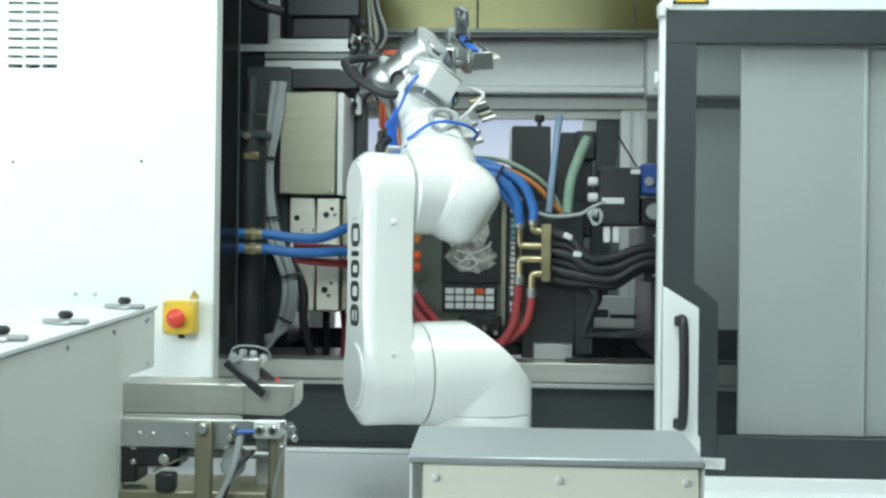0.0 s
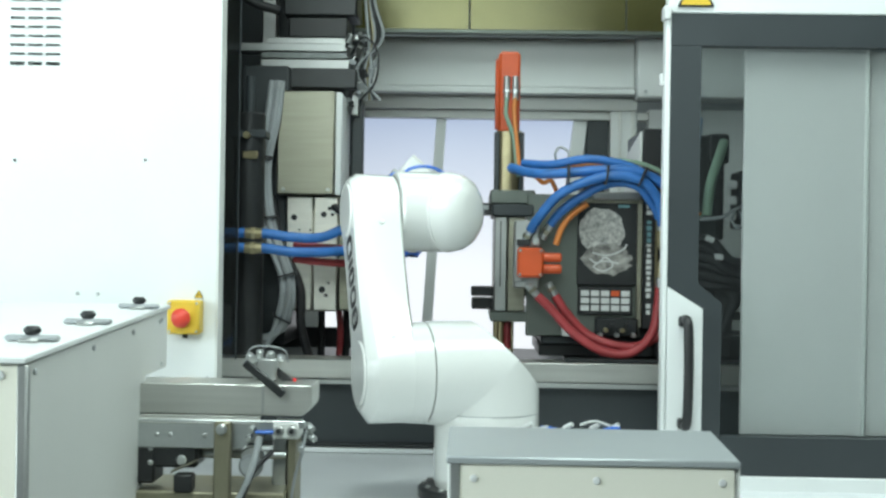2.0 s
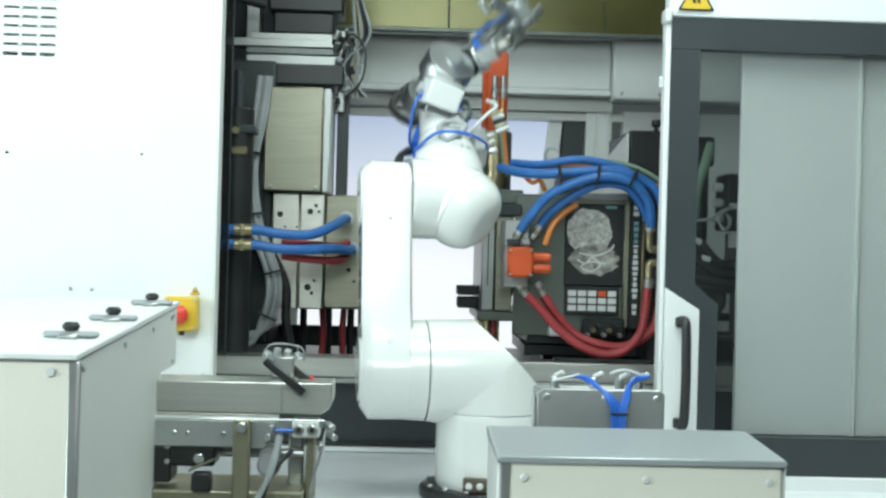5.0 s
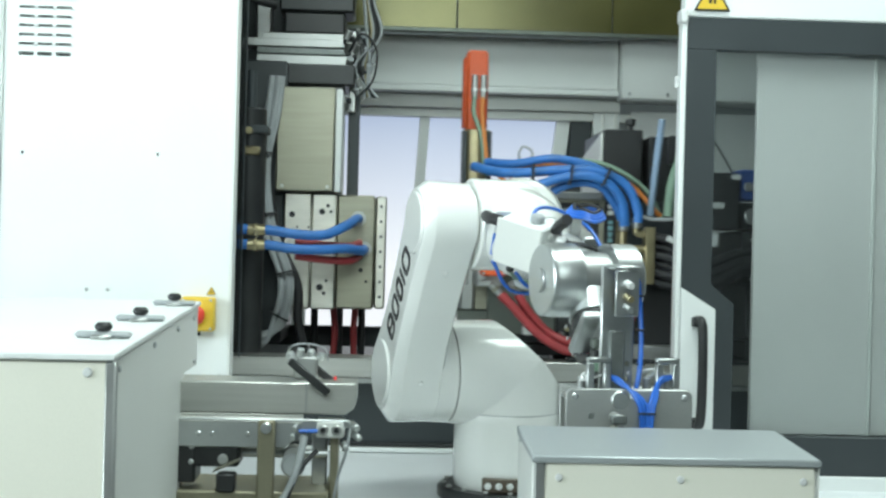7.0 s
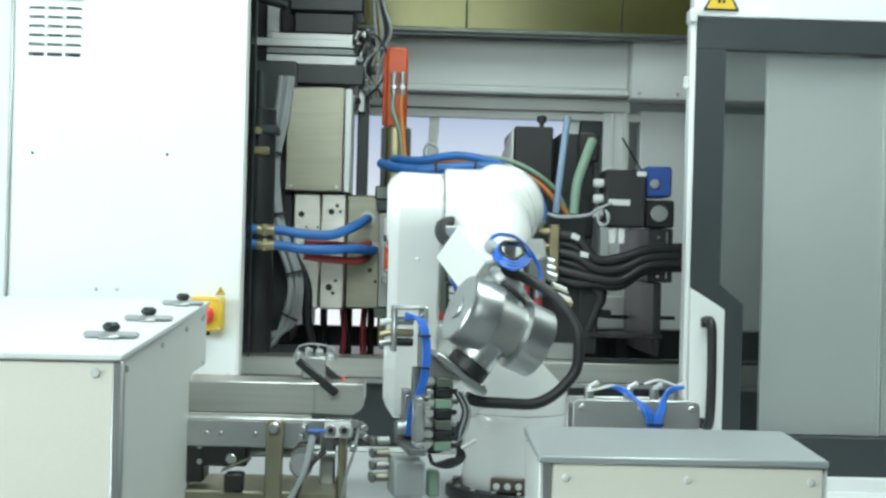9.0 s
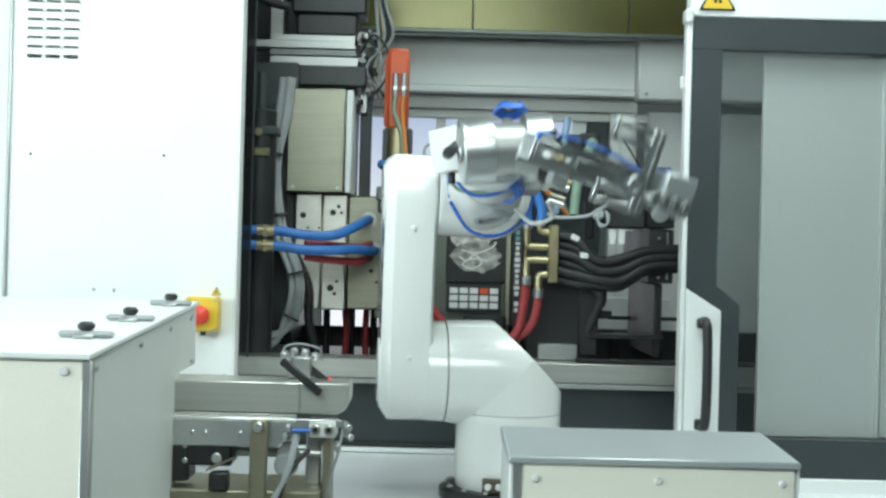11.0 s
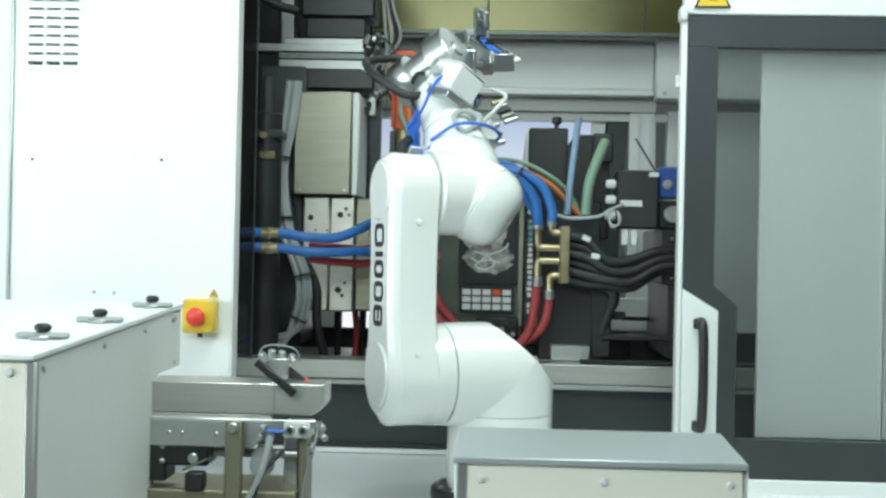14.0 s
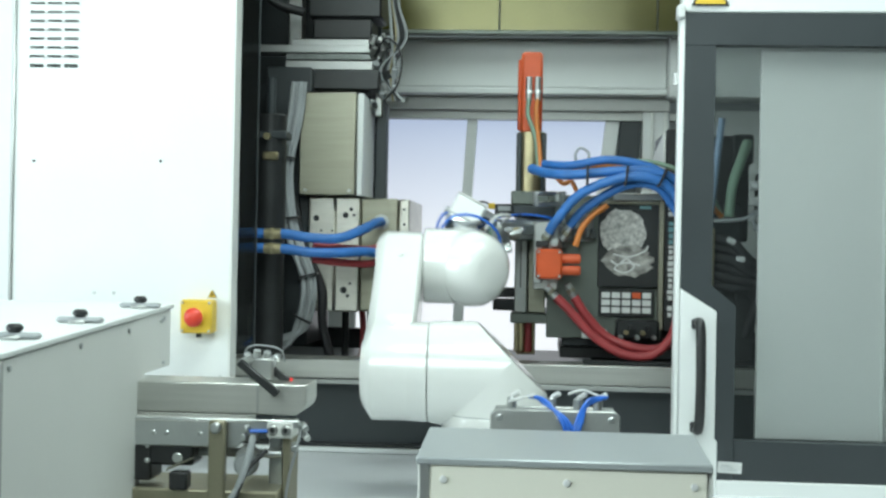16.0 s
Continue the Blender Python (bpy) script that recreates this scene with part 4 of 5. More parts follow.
part("box_side", slabx([(0.61, 1.70), (0.95, 1.70), (0.95, 1.84), (0.61, 1.885)], 0.462, 0.469, 0.002), GREYWHITE, bx)
part("box_knob", join(cyl((0.543, 0.62, 1.893), (0.543, 0.62, 1.905), 0.006), cyl((0.543, 0.62, 1.905), (0.543, 0.62, 1.924), 0.013, 0.003)), BLACK, bx)
part("grey_flap", box(0.47, 0.573, 0.598, 0.6, 1.68, 1.70, 0), CHARCOAL, bx)
part("rear_box", box(0.588, 0.682, 0.59, 0.9, 1.60, 1.876, 0.004), BLACK, ca)
part("cable_entry", box(0.635, 0.690, 0.565, 0.589, 1.80, 1.878, 0.006), BLACK, ca)
vb = part("valve_block", box(0.690, 0.793, 0.43, 0.55, 1.628, 1.774, 0.005), BLACK, ca, "black valve block")
part("valve_label", box(0.697, 0.752, 0.4285, 0.43, 1.683, 1.698, 0), LABEL, vb)
part("valve_label", box(0.768, 0.792, 0.4285, 0.43, 1.758, 1.770, 0), LABEL, vb)
for z in (1.66, 1.70, 1.74):
    part("valve_port", cyl((0.690, 0.47, z), (0.664, 0.47, z), 0.0115, 0.003, 12), LABEL, vb)
for x in (0.712, 0.735):
    part("white_plug", box(x - 0.009, x + 0.009, 0.44, 0.46, 1.585, 1.627, 0.003), LABEL, vb)
part("blue_motor", box(0.794, 0.86, 0.44, 0.56, 1.707, 1.785, 0.006), BLUEPLATE, ca, "blue painted motor")
part("motor_front", cyl((0.815, 0.44, 1.74), (0.815, 0.43, 1.74), 0.012, 0.002), ALUDULL, ca)
part("pump", box(0.794, 0.87, 0.45, 0.56, 1.63, 1.70, 0.005), BLACKMETAL, ca)
part("pump_face", cyl((0.83, 0.45, 1.665), (0.83, 0.435, 1.665), 0.022, 0.003), ALUDULL, ca)
part("antenna", cyl((0.74, 0.50, 1.86), (0.79, 0.50, 1.78), 0.0025, 0, 8), BLACK, ca)
for k in range(6):
    z, y = 1.605 - 0.022 * k, 0.43 + 0.012 * (k % 2)
    hp = part("black_hose", tube([(0.575, y, z), (0.62, y - 0.01, z - 0.01), (0.67, y - 0.015, 1.545 - 0.012 * k), (0.73, y - 0.01, 1.55 - 0.014 * k), (0.80, y, 1.572 - 0.010 * k), (0.90, y + 0.02, 1.58 - 0.01 * k)], 0.0125, 10, 5), RUBBER, ca)
    if k in (0, 2, 3):
        q = 0.012 * k
        part("hose_tag", turned(box(0.602 + q, 0.624 + q, y - 0.026, y + 0.002, z - 0.012, z + 0.002, 0.002), (0.613 + q, y, z - 0.005), 0, 25 - 8 * k, 0), LABEL, hp)
    part("hose_nut", cyl((0.573, y, z), (0.584, y, z), 0.009, 0.002, 8), ALUDULL, hp)
for k in range(4):
    part("black_hose", tube([(0.66, 0.47, 1.53 - 0.015 * k), (0.69, 0.46, 1.48 - 0.01 * k), (0.68, 0.47, 1.42), (0.66, 0.48, 1.36)], 0.013, 10, 5), RUBBER, ca)
part("end_plate", box(0.808, 0.87, 0.46, 0.9, 1.49, 1.628, 0.003), BLACK, ca)
part("end_post", box(0.826, 0.846, 0.47, 0.9, 1.30, 1.489, 0.003), BLACK, ca)
part("end_strip", box(0.8525, 0.8565, 0.4575, 0.46, 1.50, 1.62, 0.0005), ALU, ca)
part("carriage_post", box(0.634, 0.684, 0.47, 0.53, 1.2995, 1.53, 0.004), BLACK, ca)
part("post_clamp", box(0.685, 0.722, 0.49, 0.52, 1.395, 1.415, 0.003), BLACKMETAL, ca)
part("grey_wire", tube([(0.525, 0.42, 1.662), (0.57, 0.41, 1.650), (0.64, 0.41, 1.655), (0.67, 0.42, 1.672), (0.705, 0.43, 1.688)], 0.0045, 8, 5), GREYCABLE, ca)
for k in range(3):
    part("wire_coil", tube([(0.676 + 0.002 * k, 0.42, 1.672), (0.668, 0.415, 1.652), (0.676, 0.41, 1.630 + 0.003 * k), (0.692, 0.412, 1.636), (0.697 - 0.002 * k, 0.415, 1.656), (0.688, 0.42, 1.670)], 0.003, 8, 5), GREYCABLE, ca)
for z in (1.505, 1.535, 1.575, 1.605):
    part("end_bolt", cyl((0.832, 0.46, z), (0.832, 0.452, z), 0.004, 0.001, 8), ALU, ca)
part("carriage_rail", box(0.66, 0.85, 0.46, 0.52, 1.345, 1.357, 0.002), BLACKMETAL, ca)

# ---- fixed things behind the carriage ----
solo("rear_dark_block", box(0.30, 0.95, 1.02, 1.09, 1.236, 1.335, 0.003), BLACKMETAL, "black steel block behind the carriage", "machine block")
solo("rear_shield", box(0.36, 0.62, 1.10, 1.12, 1.236, 1.43, 0.003), WHITE, "white sheet shield behind the carriage", "shield")
sup = thing("dark_support", (0.5, 0.9, 1.235), "black steel support block with a slotted arm", "support")
part("block", box(0.43, 0.56, 0.86, 1.0, 1.236, 1.33, 0.004), BLACKMETAL, sup)
part("arm", box(0.40, 0.60, 0.85, 0.87, 1.375, 1.385, 0.002), BLACKMETAL, sup)
part("stem", box(0.495, 0.515, 0.85, 0.87, 1.33, 1.45, 0.003), BLACK, sup)
rl = thing("front_rail", (0.4, 0.36, 1.29), "dark guide rail with steel edge on the slide beam", "guide rail")
part("rail", box(0.255, 1.4, 0.385, 0.42, 1.289, 1.298, 0.002), BLACKMETAL, rl)

# ---- lifted tray carrier beside the robot ----
pk = thing("tray_carrier", (0.17, -0.88, 1.10), "grey metal tray carrier with blue air tubes", "tray carrier")
part("front_plate", slab([(0.074, 1.20), (0.266, 1.20), (0.266, 1.352), (0.258, 1.359), (0.082, 1.358), (0.074, 1.351)], -0.885, -0.878, 0.002), ALUDULL, pk)
part("back_plate", box(0.078, 0.262, -0.79, -0.783, 1.20, 1.352, 0.002), ALUDULL, pk)
part("deck", box(0.08, 0.26, -0.877, -0.791, 1.335, 1.343, 0.002), ALUDULL, pk)
screws(pk, [(0.088, -0.885, 1.346), (0.176, -0.885, 1.346), (0.253, -0.885, 1.346)], 0.005)
for x in (0.105, 0.165, 0.205, 0.235):
    nz = part("nozzle", cyl((x, -0.84, 1.343), (x, -0.84, 1.372), 0.007, 0.002, 12), ALU, pk)
    part("nozzle_cap", cyl((x, -0.84, 1.372), (x + 0.012, -0.85, 1.380), 0.004, 0.001, 8), LABEL, nz)
for a in (0, 1, 2):
    part("blue_tube", tube([(0.130 + 0.006 * a, -0.85, 1.374), (0.155, -0.875, 1.372 - 0.003 * a), (0.178 + 0.005 * a, -0.893, 1.345), (0.186 + 0.005 * a, -0.896, 1.315), (0.186 + 0.005 * a, -0.894, 1.21)], 0.0026, 8), BLUETUBE, pk)
    part("blue_tube", tube([(0.240 + 0.004 * a, -0.85, 1.376), (0.218, -0.875, 1.372 - 0.003 * a), (0.202 + 0.004 * a, -0.893, 1.345), (0.196 + 0.004 * a, -0.896, 1.315), (0.192 + 0.004 * a, -0.894, 1.21)], 0.0026, 8), BLUETUBE, pk)
part("white_tube", tube([(0.19, -0.84, 1.378), (0.21, -0.85, 1.385), (0.235, -0.85, 1.378)], 0.002, 8), LABEL, pk)
part("white_tube", tube([(0.10, -0.85, 1.366), (0.12, -0.86, 1.372), (0.14, -0.86, 1.378)], 0.002, 8), LABEL, pk)
part("tie", box(0.183, 0.208, -0.902, -0.89, 1.322, 1.325, 0), BLACK, pk)
part("lift_rod", box(0.15, 0.19, -0.85, -0.81, 0.85, 1.335, 0.003), ALUDULL, pk)
solo("carrier_lift", box(0.05, 0.29, -0.97, -0.78, 0.0, 1.06, 0.004), GREYWHITE, "grey lift column under the tray carrier", "lift column")

# ---- robot ----
HIP, LINK, FORE = 0.262, 0.367, 0.370
LOWER = 0.180
rb = thing("robot_arm", (0.056, -0.145, 1.05), "white six-axis industrial robot arm with gripper", "robot arm")
ORIGIN[rb] = Vector()
cp = part("connector_panel", box(-0.055, 0.035, -0.116, -0.095, 0.029, 0.058, 0.003), mat("brown_panel", (0.09, 0.07, 0.05), 0.4), rb, "brown connector panel")
for k in range(4):
    part("socket", cyl((-0.044 + 0.022 * k, -0.116, 0.0435), (-0.044 + 0.022 * k, -0.121, 0.0435), 0.007, 0.002, 14), LABEL, cp)
fl = part("base_flange", cyl((0, 0, 0), (0, 0, 0.028), 0.140, 0.006, 48), BLACKMETAL, rb, "black bolted base ring")
for k in range(16):
    a = 2 * math.pi * k / 16
    part("bolt", cyl((0.127 * math.cos(a), 0.127 * math.sin(a), 0.028), (0.127 * math.cos(a), 0.127 * math.sin(a), 0.034), 0.006, 0.002, 8), ALUDULL, fl)
part("base_column", lathe((0, 0, 0.028), (0, 0, LOWER), [(0, 0.106), (0.05, 0.108), (0.9, 0.1085), (0.97, 0.1085), (1, 0.107)], 48), ROBOT, rb)


def mitred(r, end, reach, cut, soft, seg=64):
    """An upright pipe that meets a level one at a mitre; the outer corner is cut off flat and softened."""
    ring = [(math.cos(2 * math.pi * j / seg), math.sin(2 * math.pi * j / seg)) for j in range(seg)]
    bm = loft([[(r * c, r * q, LOWER + 0.002) for c, q in ring], [(r * c, r * q, HIP + r * c) for c, q in ring],
               [(reach * 0.93, (r * 0.3 + end * 0.7) * q, HIP + (r * 0.3 + end * 0.7) * c) for c, q in ring],
               [(reach, end * q, HIP + end * c) for c, q in ring]])
    n = Vector((1, 0, 1)).normalized()
    geo = bm.verts[:] + bm.edges[:] + bm.faces[:]
    got = bmesh.ops.bisect_plane(bm, geom=geo, plane_co=(cut / 2, 0, HIP + cut / 2), plane_no=n, clear_outer=True)
    rim = [e for e in got["geom_cut"] if isinstance(e, bmesh.types.BMEdge)]
    bmesh.ops.holes_fill(bm, edges=rim)
    crease = [e for e in bm.edges if all(abs(v.co.x - (v.co.z - HIP)) < 1e-4 for v in e.verts) and e not in rim]
    rim = [e for e in bm.edges if all(abs(v.co.x + v.co.z - HIP - cut) < 1e-4 for v in e.verts)]
    bmesh.ops.bevel(bm, geom=rim + crease, offset=soft, segments=4, affect="EDGES", profile=0.5, clamp_overlap=True)
    bmesh.ops.recalc_face_normals(bm, faces=bm.faces)
    return bm


tu = part("shoulder", mitred(0.1085, 0.1035, -0.135, 0.068, 0.012), ROBOT, rb)
part("seam_ring", cyl((0, 0, LOWER - 0.004), (0, 0, LOWER + 0.0035), 0.1065, 0, 48), GREYCABLE, tu)


def stadium(r0, r1, w, L, n=16):
    """Outline (y, z) of an arm: discs r0 at the foot and r1 at the top, with a waist w between."""
    pts = []
    for k in range(n + 1):
        a = math.pi + math.pi * k / n
        pts.append((r0 * math.cos(a), r0 * math.sin(a)))
    pts += [(w + (r0 - w) * 0.35, L * 0.16), (w, L * 0.34), (w, L * 0.66), (w + (r1 - w) * 0.35, L * 0.84)]
    for k in range(n + 1):
        a = math.pi * k / n
        pts.append((r1 * math.cos(a), L + r1 * math.sin(a)))
    pts += [(-w - (r1 - w) * 0.35, L * 0.84), (-w, L * 0.66), (-w, L * 0.34), (-w - (r0 - w) * 0.35, L * 0.16)]
    return pts


def shell(layers):
    return loft([[(x, y, z) for y, z in stadium(r0, r1, w, LINK)] for x, r0, r1, w in layers])


ua = part("upper_arm", shell([(-0.168, 0.096, 0.070, 0.058), (-0.174, 0.101, 0.076, 0.068), (-0.250, 0.101, 0.078, 0.072), (-0.253, 0.100, 0.077, 0.071), (-0.268, 0.078, 0.066, 0.056), (-0.2705, 0.075, 0.063, 0.053)]), ROBOT, rb)
part("hip_barrel", lathe((-0.1370, 0, 0), (-0.176, 0, 0), [(0, 0.101), (0.05, 0.1035), (1, 0.1015)], 48), ROBOT, ua)
part("shoulder_cap", cyl((-0.268, 0, 0), (-0.2745, 0, 0), 0.066, 0.004, 40), ROBOT, ua)
part("elbow_cap", cyl((-0.268, 0, LINK), (-0.2745, 0, LINK), 0.058, 0.004, 40), ROBOT, ua)
screws(ua, [(-0.215, -0.073, LINK - 0.062), (-0.215, -0.084, 0.045)], 0.006, (0, -1, 0), ROBOT, "plug")
# plain dark shapes in place of the maker's lettering


def band(y0, y1, z0, z1, w, radius):
    """A flat closed loop of stroke w on the arm's outer face."""
    o = rounded([(y0, z0), (y1, z0), (y1, z1), (y0, z1)], radius)
    i = rounded([(y0 + w, z0 + w), (y1 - w, z0 + w), (y1 - w, z1 - w), (y0 + w, z1 - w)], max(0.001, radius - w))
    bm = bmesh.new()
    a, b = ([bm.verts.new((-0.2713, y, z)) for y, z in q] for q in (o, i))
    c, d = ([bm.verts.new((-0.2703, y, z)) for y, z in q] for q in (o, i))
    for k in range(len(a)):
        j = (k + 1) % len(a)
        for q in ((a[k], a[j], b[j], b[k]), (a[k], c[k], c[j], a[j]), (b[k], b[j], d[j], d[k])):
            bm.faces.new(q)
    bmesh.ops.recalc_face_normals(bm, faces=bm.faces)
    return bm


for z0, z1 in ((0.097, 0.140), (0.146, 0.187), (0.193, 0.229), (0.255, 0.302)):
    part("letter_shape", band(-0.028, 0.028, z0, z1, 0.0105, 0.018), INK, ua, "black plain lettering shape")
part("letter_shape", slabx(rounded([(-0.024, 0.236), (0.024, 0.236), (0.024, 0.246), (-0.024, 0.246)], 0.003), -0.2713, -0.2703, 0), INK, ua, "black plain lettering shape")
part("letter_stroke", slabx([(-0.004, 0.104), (0.004, 0.104), (0.004, 0.133), (-0.004, 0.133)], -0.2713, -0.2703, 0), INK, ua)


EX = -0.080


def ball(c, r, seg=40, n=20):
    c = Vector(c)
    return lathe(c - Vector((0, 0, r)), c + Vector((0, 0, r)), [((1 - math.cos(math.pi * k / n)) / 2, max(0.001, r * math.sin(math.pi * k / n))) for k in range(n + 1)], seg)


fa = part("forearm", join(cyl((-0.1665, 0, 0), (EX, 0, 0), 0.086, 0.004, 48), ball((EX, 0, 0), 0.0862),
                          lathe((EX, 0, 0), (EX, 0, 0.30), [(0, 0.080), (0.22, 0.080), (0.36, 0.076), (0.48, 0.064), (0.60, 0.055), (0.80, 0.051), (0.96, 0.049), (1, 0.046)], 40)), ROBOT, rb)
N45 = Vector((1, 0, -1)).normalized()
C45 = Vector((EX, 0, 0))
part("corner_cap", lathe(C45 + N45 * 0.012, C45 + N45 * 0.101, [(0, 0.086), (0.28, 0.0865), (0.30, 0.084), (0.33, 0.0865), (0.62, 0.081), (0.82, 0.070), (0.95, 0.055), (1, 0.040)], 40), ROBOT, fa, "round white end cap")
screws(fa, [C45 + N45 * 0.075 + Vector((0.03, -0.05, 0.03))], 0.006, (0, -1, 0), ALUDULL, "plug")
part("neck_ring", cyl((EX, 0, 0.168), (EX, 0, 0.171), 0.0585, 0, 40), GREYCABLE, fa)
for k, (a, r) in enumerate(((0.0, 0.0035), (0.010, 0.0035), (0.02, 0.003), (0.032, 0.003))):
    part("blue_tube", tube([(-0.15 + a, -0.03, 0.10), (-0.155 + a, 0.03, 0.13), (-0.15 + a * 0.6, 0.055, 0.19), (-0.135 + a * 0.6, 0.05, 0.25), (-0.11 + a, 0.01, 0.29), (-0.09, -0.02, 0.34)], r, 8, 4), BLUETUBE, fa)
part("blue_tube", tube([(-0.15, -0.04, 0.11), (-0.11, -0.095, 0.105), (-0.05, -0.10, 0.10), (0.0, -0.06, 0.115), (0.01, 0.0, 0.15)], 0.0035, 8, 5), BLUETUBE, fa)
part("grey_ring", tube([(-0.09, -0.075, 0.10), (-0.055, -0.08, 0.125), (-0.045, -0.075, 0.155), (-0.07, -0.07, 0.17), (-0.10, -0.075, 0.15), (-0.10, -0.078, 0.115), (-0.085, -0.075, 0.10)], 0.006, 8, 5), GREYCABLE, fa)
part("black_hose", tube([(-0.155, 0.03, 0.08), (-0.175, 0.045, 0.12), (-0.175, 0.05, 0.17), (-0.15, 0.05, 0.20)], 0.010, 10, 5), RUBBER, fa)
part("clip", box(-0.168, -0.140, 0.02, 0.06, 0.145, 0.150, 0.001), LABEL, fa)
part("side_bracket", box(-0.02, 0.015, -0.03, 0.03, 0.13, 0.20, 0.004), ALUDULL, fa)
for z in (0.14, 0.165, 0.19):
    part("side_fitting", cyl((0.015, -0.01, z), (0.035, -0.015, z + 0.004), 0.007, 0.002, 10), ALU, fa)

for k in range(4):
    o = 0.008 * k
    part("blue_tube", tube([(-0.06 - o, -0.05, 0.17), (-0.095 - o, -0.03, 0.19), (-0.11 - o * 0.6, -0.01, 0.225 + o), (-0.095, -0.02, 0.265 + o), (-0.06 + o, -0.045, 0.28), (-0.045, -0.06, 0.25 - o), (-0.06, -0.06, 0.21)], 0.0026, 8, 5), BLUETUBE, fa)
part("white_tube", tube([(-0.03, -0.06, 0.15), (0.0, -0.09, 0.17), (0.03, -0.085, 0.21), (0.015, -0.065, 0.25)], 0.004, 8, 5), LABEL, fa)
for k in range(5):
    part("small_fitting", cyl((0.03, -0.045 + 0.006 * k, 0.17 + 0.02 * k), (0.058, -0.055 + 0.006 * k, 0.175 + 0.02 * k), 0.0055, 0.001, 10), (ALU, STEEL, BLACKMETAL, ALU, BRASS)[k], fa)

for k in range(4):
    r, o = 0.030 - 0.003 * k, 0.004 * k
    part("tube_coil", tube([(EX + 0.02 + r * math.cos(j * math.pi / 4), 0.088 + 0.004 * (j % 2) + o, 0.29 + r * 1.3 * math.sin(j * math.pi / 4)) for j in range(8)] + [(EX + 0.02 + r, 0.092 + o, 0.296)], 0.003, 8, 4), BLUETUBE if k < 3 else RUBBER, fa)
part("coil_clamp", box(EX + 0.010, EX + 0.030, 0.046, 0.094, 0.246, 0.256, 0.002), ALUDULL, fa)

# the wrist: local z is the forearm's way, origin at the wrist's centre
AX = Vector((0.35, -0.94, 0)).normalized()
wr = part("wrist", lathe(AX * 0.024, AX * 0.080, [(0, 0.052), (0.04, 0.060), (0.75, 0.060), (0.80, 0.0585), (0.96, 0.0585), (1, 0.056)], 40), ALU, rb, "machined aluminium wrist")
part("wrist_disc", lathe(AX * -0.030, AX * -0.078, [(0, 0.054), (0.04, 0.060), (0.93, 0.060), (1, 0.057)], 40), ALU, wr)
part("wrist_core", cyl(AX * -0.031, AX * 0.025, 0.046, 0.002, 32), ALUDULL, wr)
part("wrist_hub", cyl(AX * 0.080, AX * 0.084, 0.020, 0.002, 24), ALU, wr)
part("wrist_fork", box(-0.03, 0.03, -0.025, 0.025, -0.06, 0.0, 0.004), ALU, wr)
# the valve box stands off the forearm's tip on a slanted bracket
VB = Matrix(((0.924, -0.155, 0.349, -0.008), (0.364, 0.629, -0.687, -0.073), (-0.113, 0.762, 0.638, -0.118), (0, 0, 0, 1)))


def on_box(bm):
    bmesh.ops.transform(bm, matrix=VB, verts=bm.verts)
    return bm


vbx = part("valve_box", on_box(box(-0.039, 0.039, -0.042, 0.042, -0.029, 0.029, 0.004)), WHITE, wr, "white valve box")
part("box_lid", on_box(box(-0.040, 0.040, -0.043, 0.043, 0.0295, 0.033, 0.0015)), GREYWHITE, vbx)
part("box_plug", on_box(cyl((-0.039, 0.015, 0.0), (-0.052, 0.015, 0.0), 0.012, 0.002, 16)), GREYCABLE, vbx)
part("box_plug", on_box(cyl((0.039, -0.02, 0.005), (0.060, -0.022, 0.005), 0.007, 0.002, 12)), BLACK, vbx)
part("box_gland", on_box(cyl((-0.02, 0.042, 0.0), (-0.02, 0.075, 0.0), 0.009, 0.002, 14)), LABEL, vbx)
part("gland_nut", on_box(cyl((-0.02, 0.048, 0.0), (-0.02, 0.058, 0.0), 0.012, 0.001, 6)), ALUDULL, vbx)
part("box_bracket", on_box(box(-0.030, 0.030, -0.036, 0.036, -0.046, -0.0295, 0.002)), ALU, vbx)
part("box_cable", on_box(tube([(-0.02, 0.075, 0.0), (-0.022, 0.11, -0.008), (0.0, 0.125, -0.04), (0.03, 0.11, -0.075), (0.05, 0.06, -0.09)], 0.0045, 8, 5)), RUBBER, vbx)
part("green_wire", on_box(tube([(0.06, -0.022, 0.005), (0.075, -0.01, -0.01), (0.08, 0.03, -0.04), (0.06, 0.06, -0.07)], 0.003, 8, 5)), GREENCABLE, vbx)
part("blue_wire", on_box(tube([(0.058, -0.010, 0.005), (0.085, 0.01, -0.015), (0.085, 0.05, -0.045), (0.06, 0.08, -0.075)], 0.0032, 8, 5)), BLUETUBE, vbx)
part("wrist_neck", cyl((0, 0, -0.085), (0, 0, -0.03), 0.046, 0.004, 32), ALU, wr)

part("blue_tube", tube([(-0.037, -0.085, -0.11), (-0.065, -0.07, -0.14), (-0.075, -0.02, -0.17), (-0.07, 0.04, -0.16), (-0.05, 0.06, -0.12)], 0.0032, 8, 5), BLUETUBE, wr)

# the gripper: local z is the flange's way; its frame hangs at a slant from a wedge plate
TILT = radians(37)
HANG = Matrix.Translation((0, 0, 0.112)) @ Matrix(((math.cos(TILT), 0, math.sin(TILT), 0), (0, 1, 0, 0), (-math.sin(TILT), 0, math.cos(TILT), 0), (0, 0, 0, 1)))


def hung(bm):
    bmesh.ops.transform(bm, matrix=HANG, verts=bm.verts)
    return bm


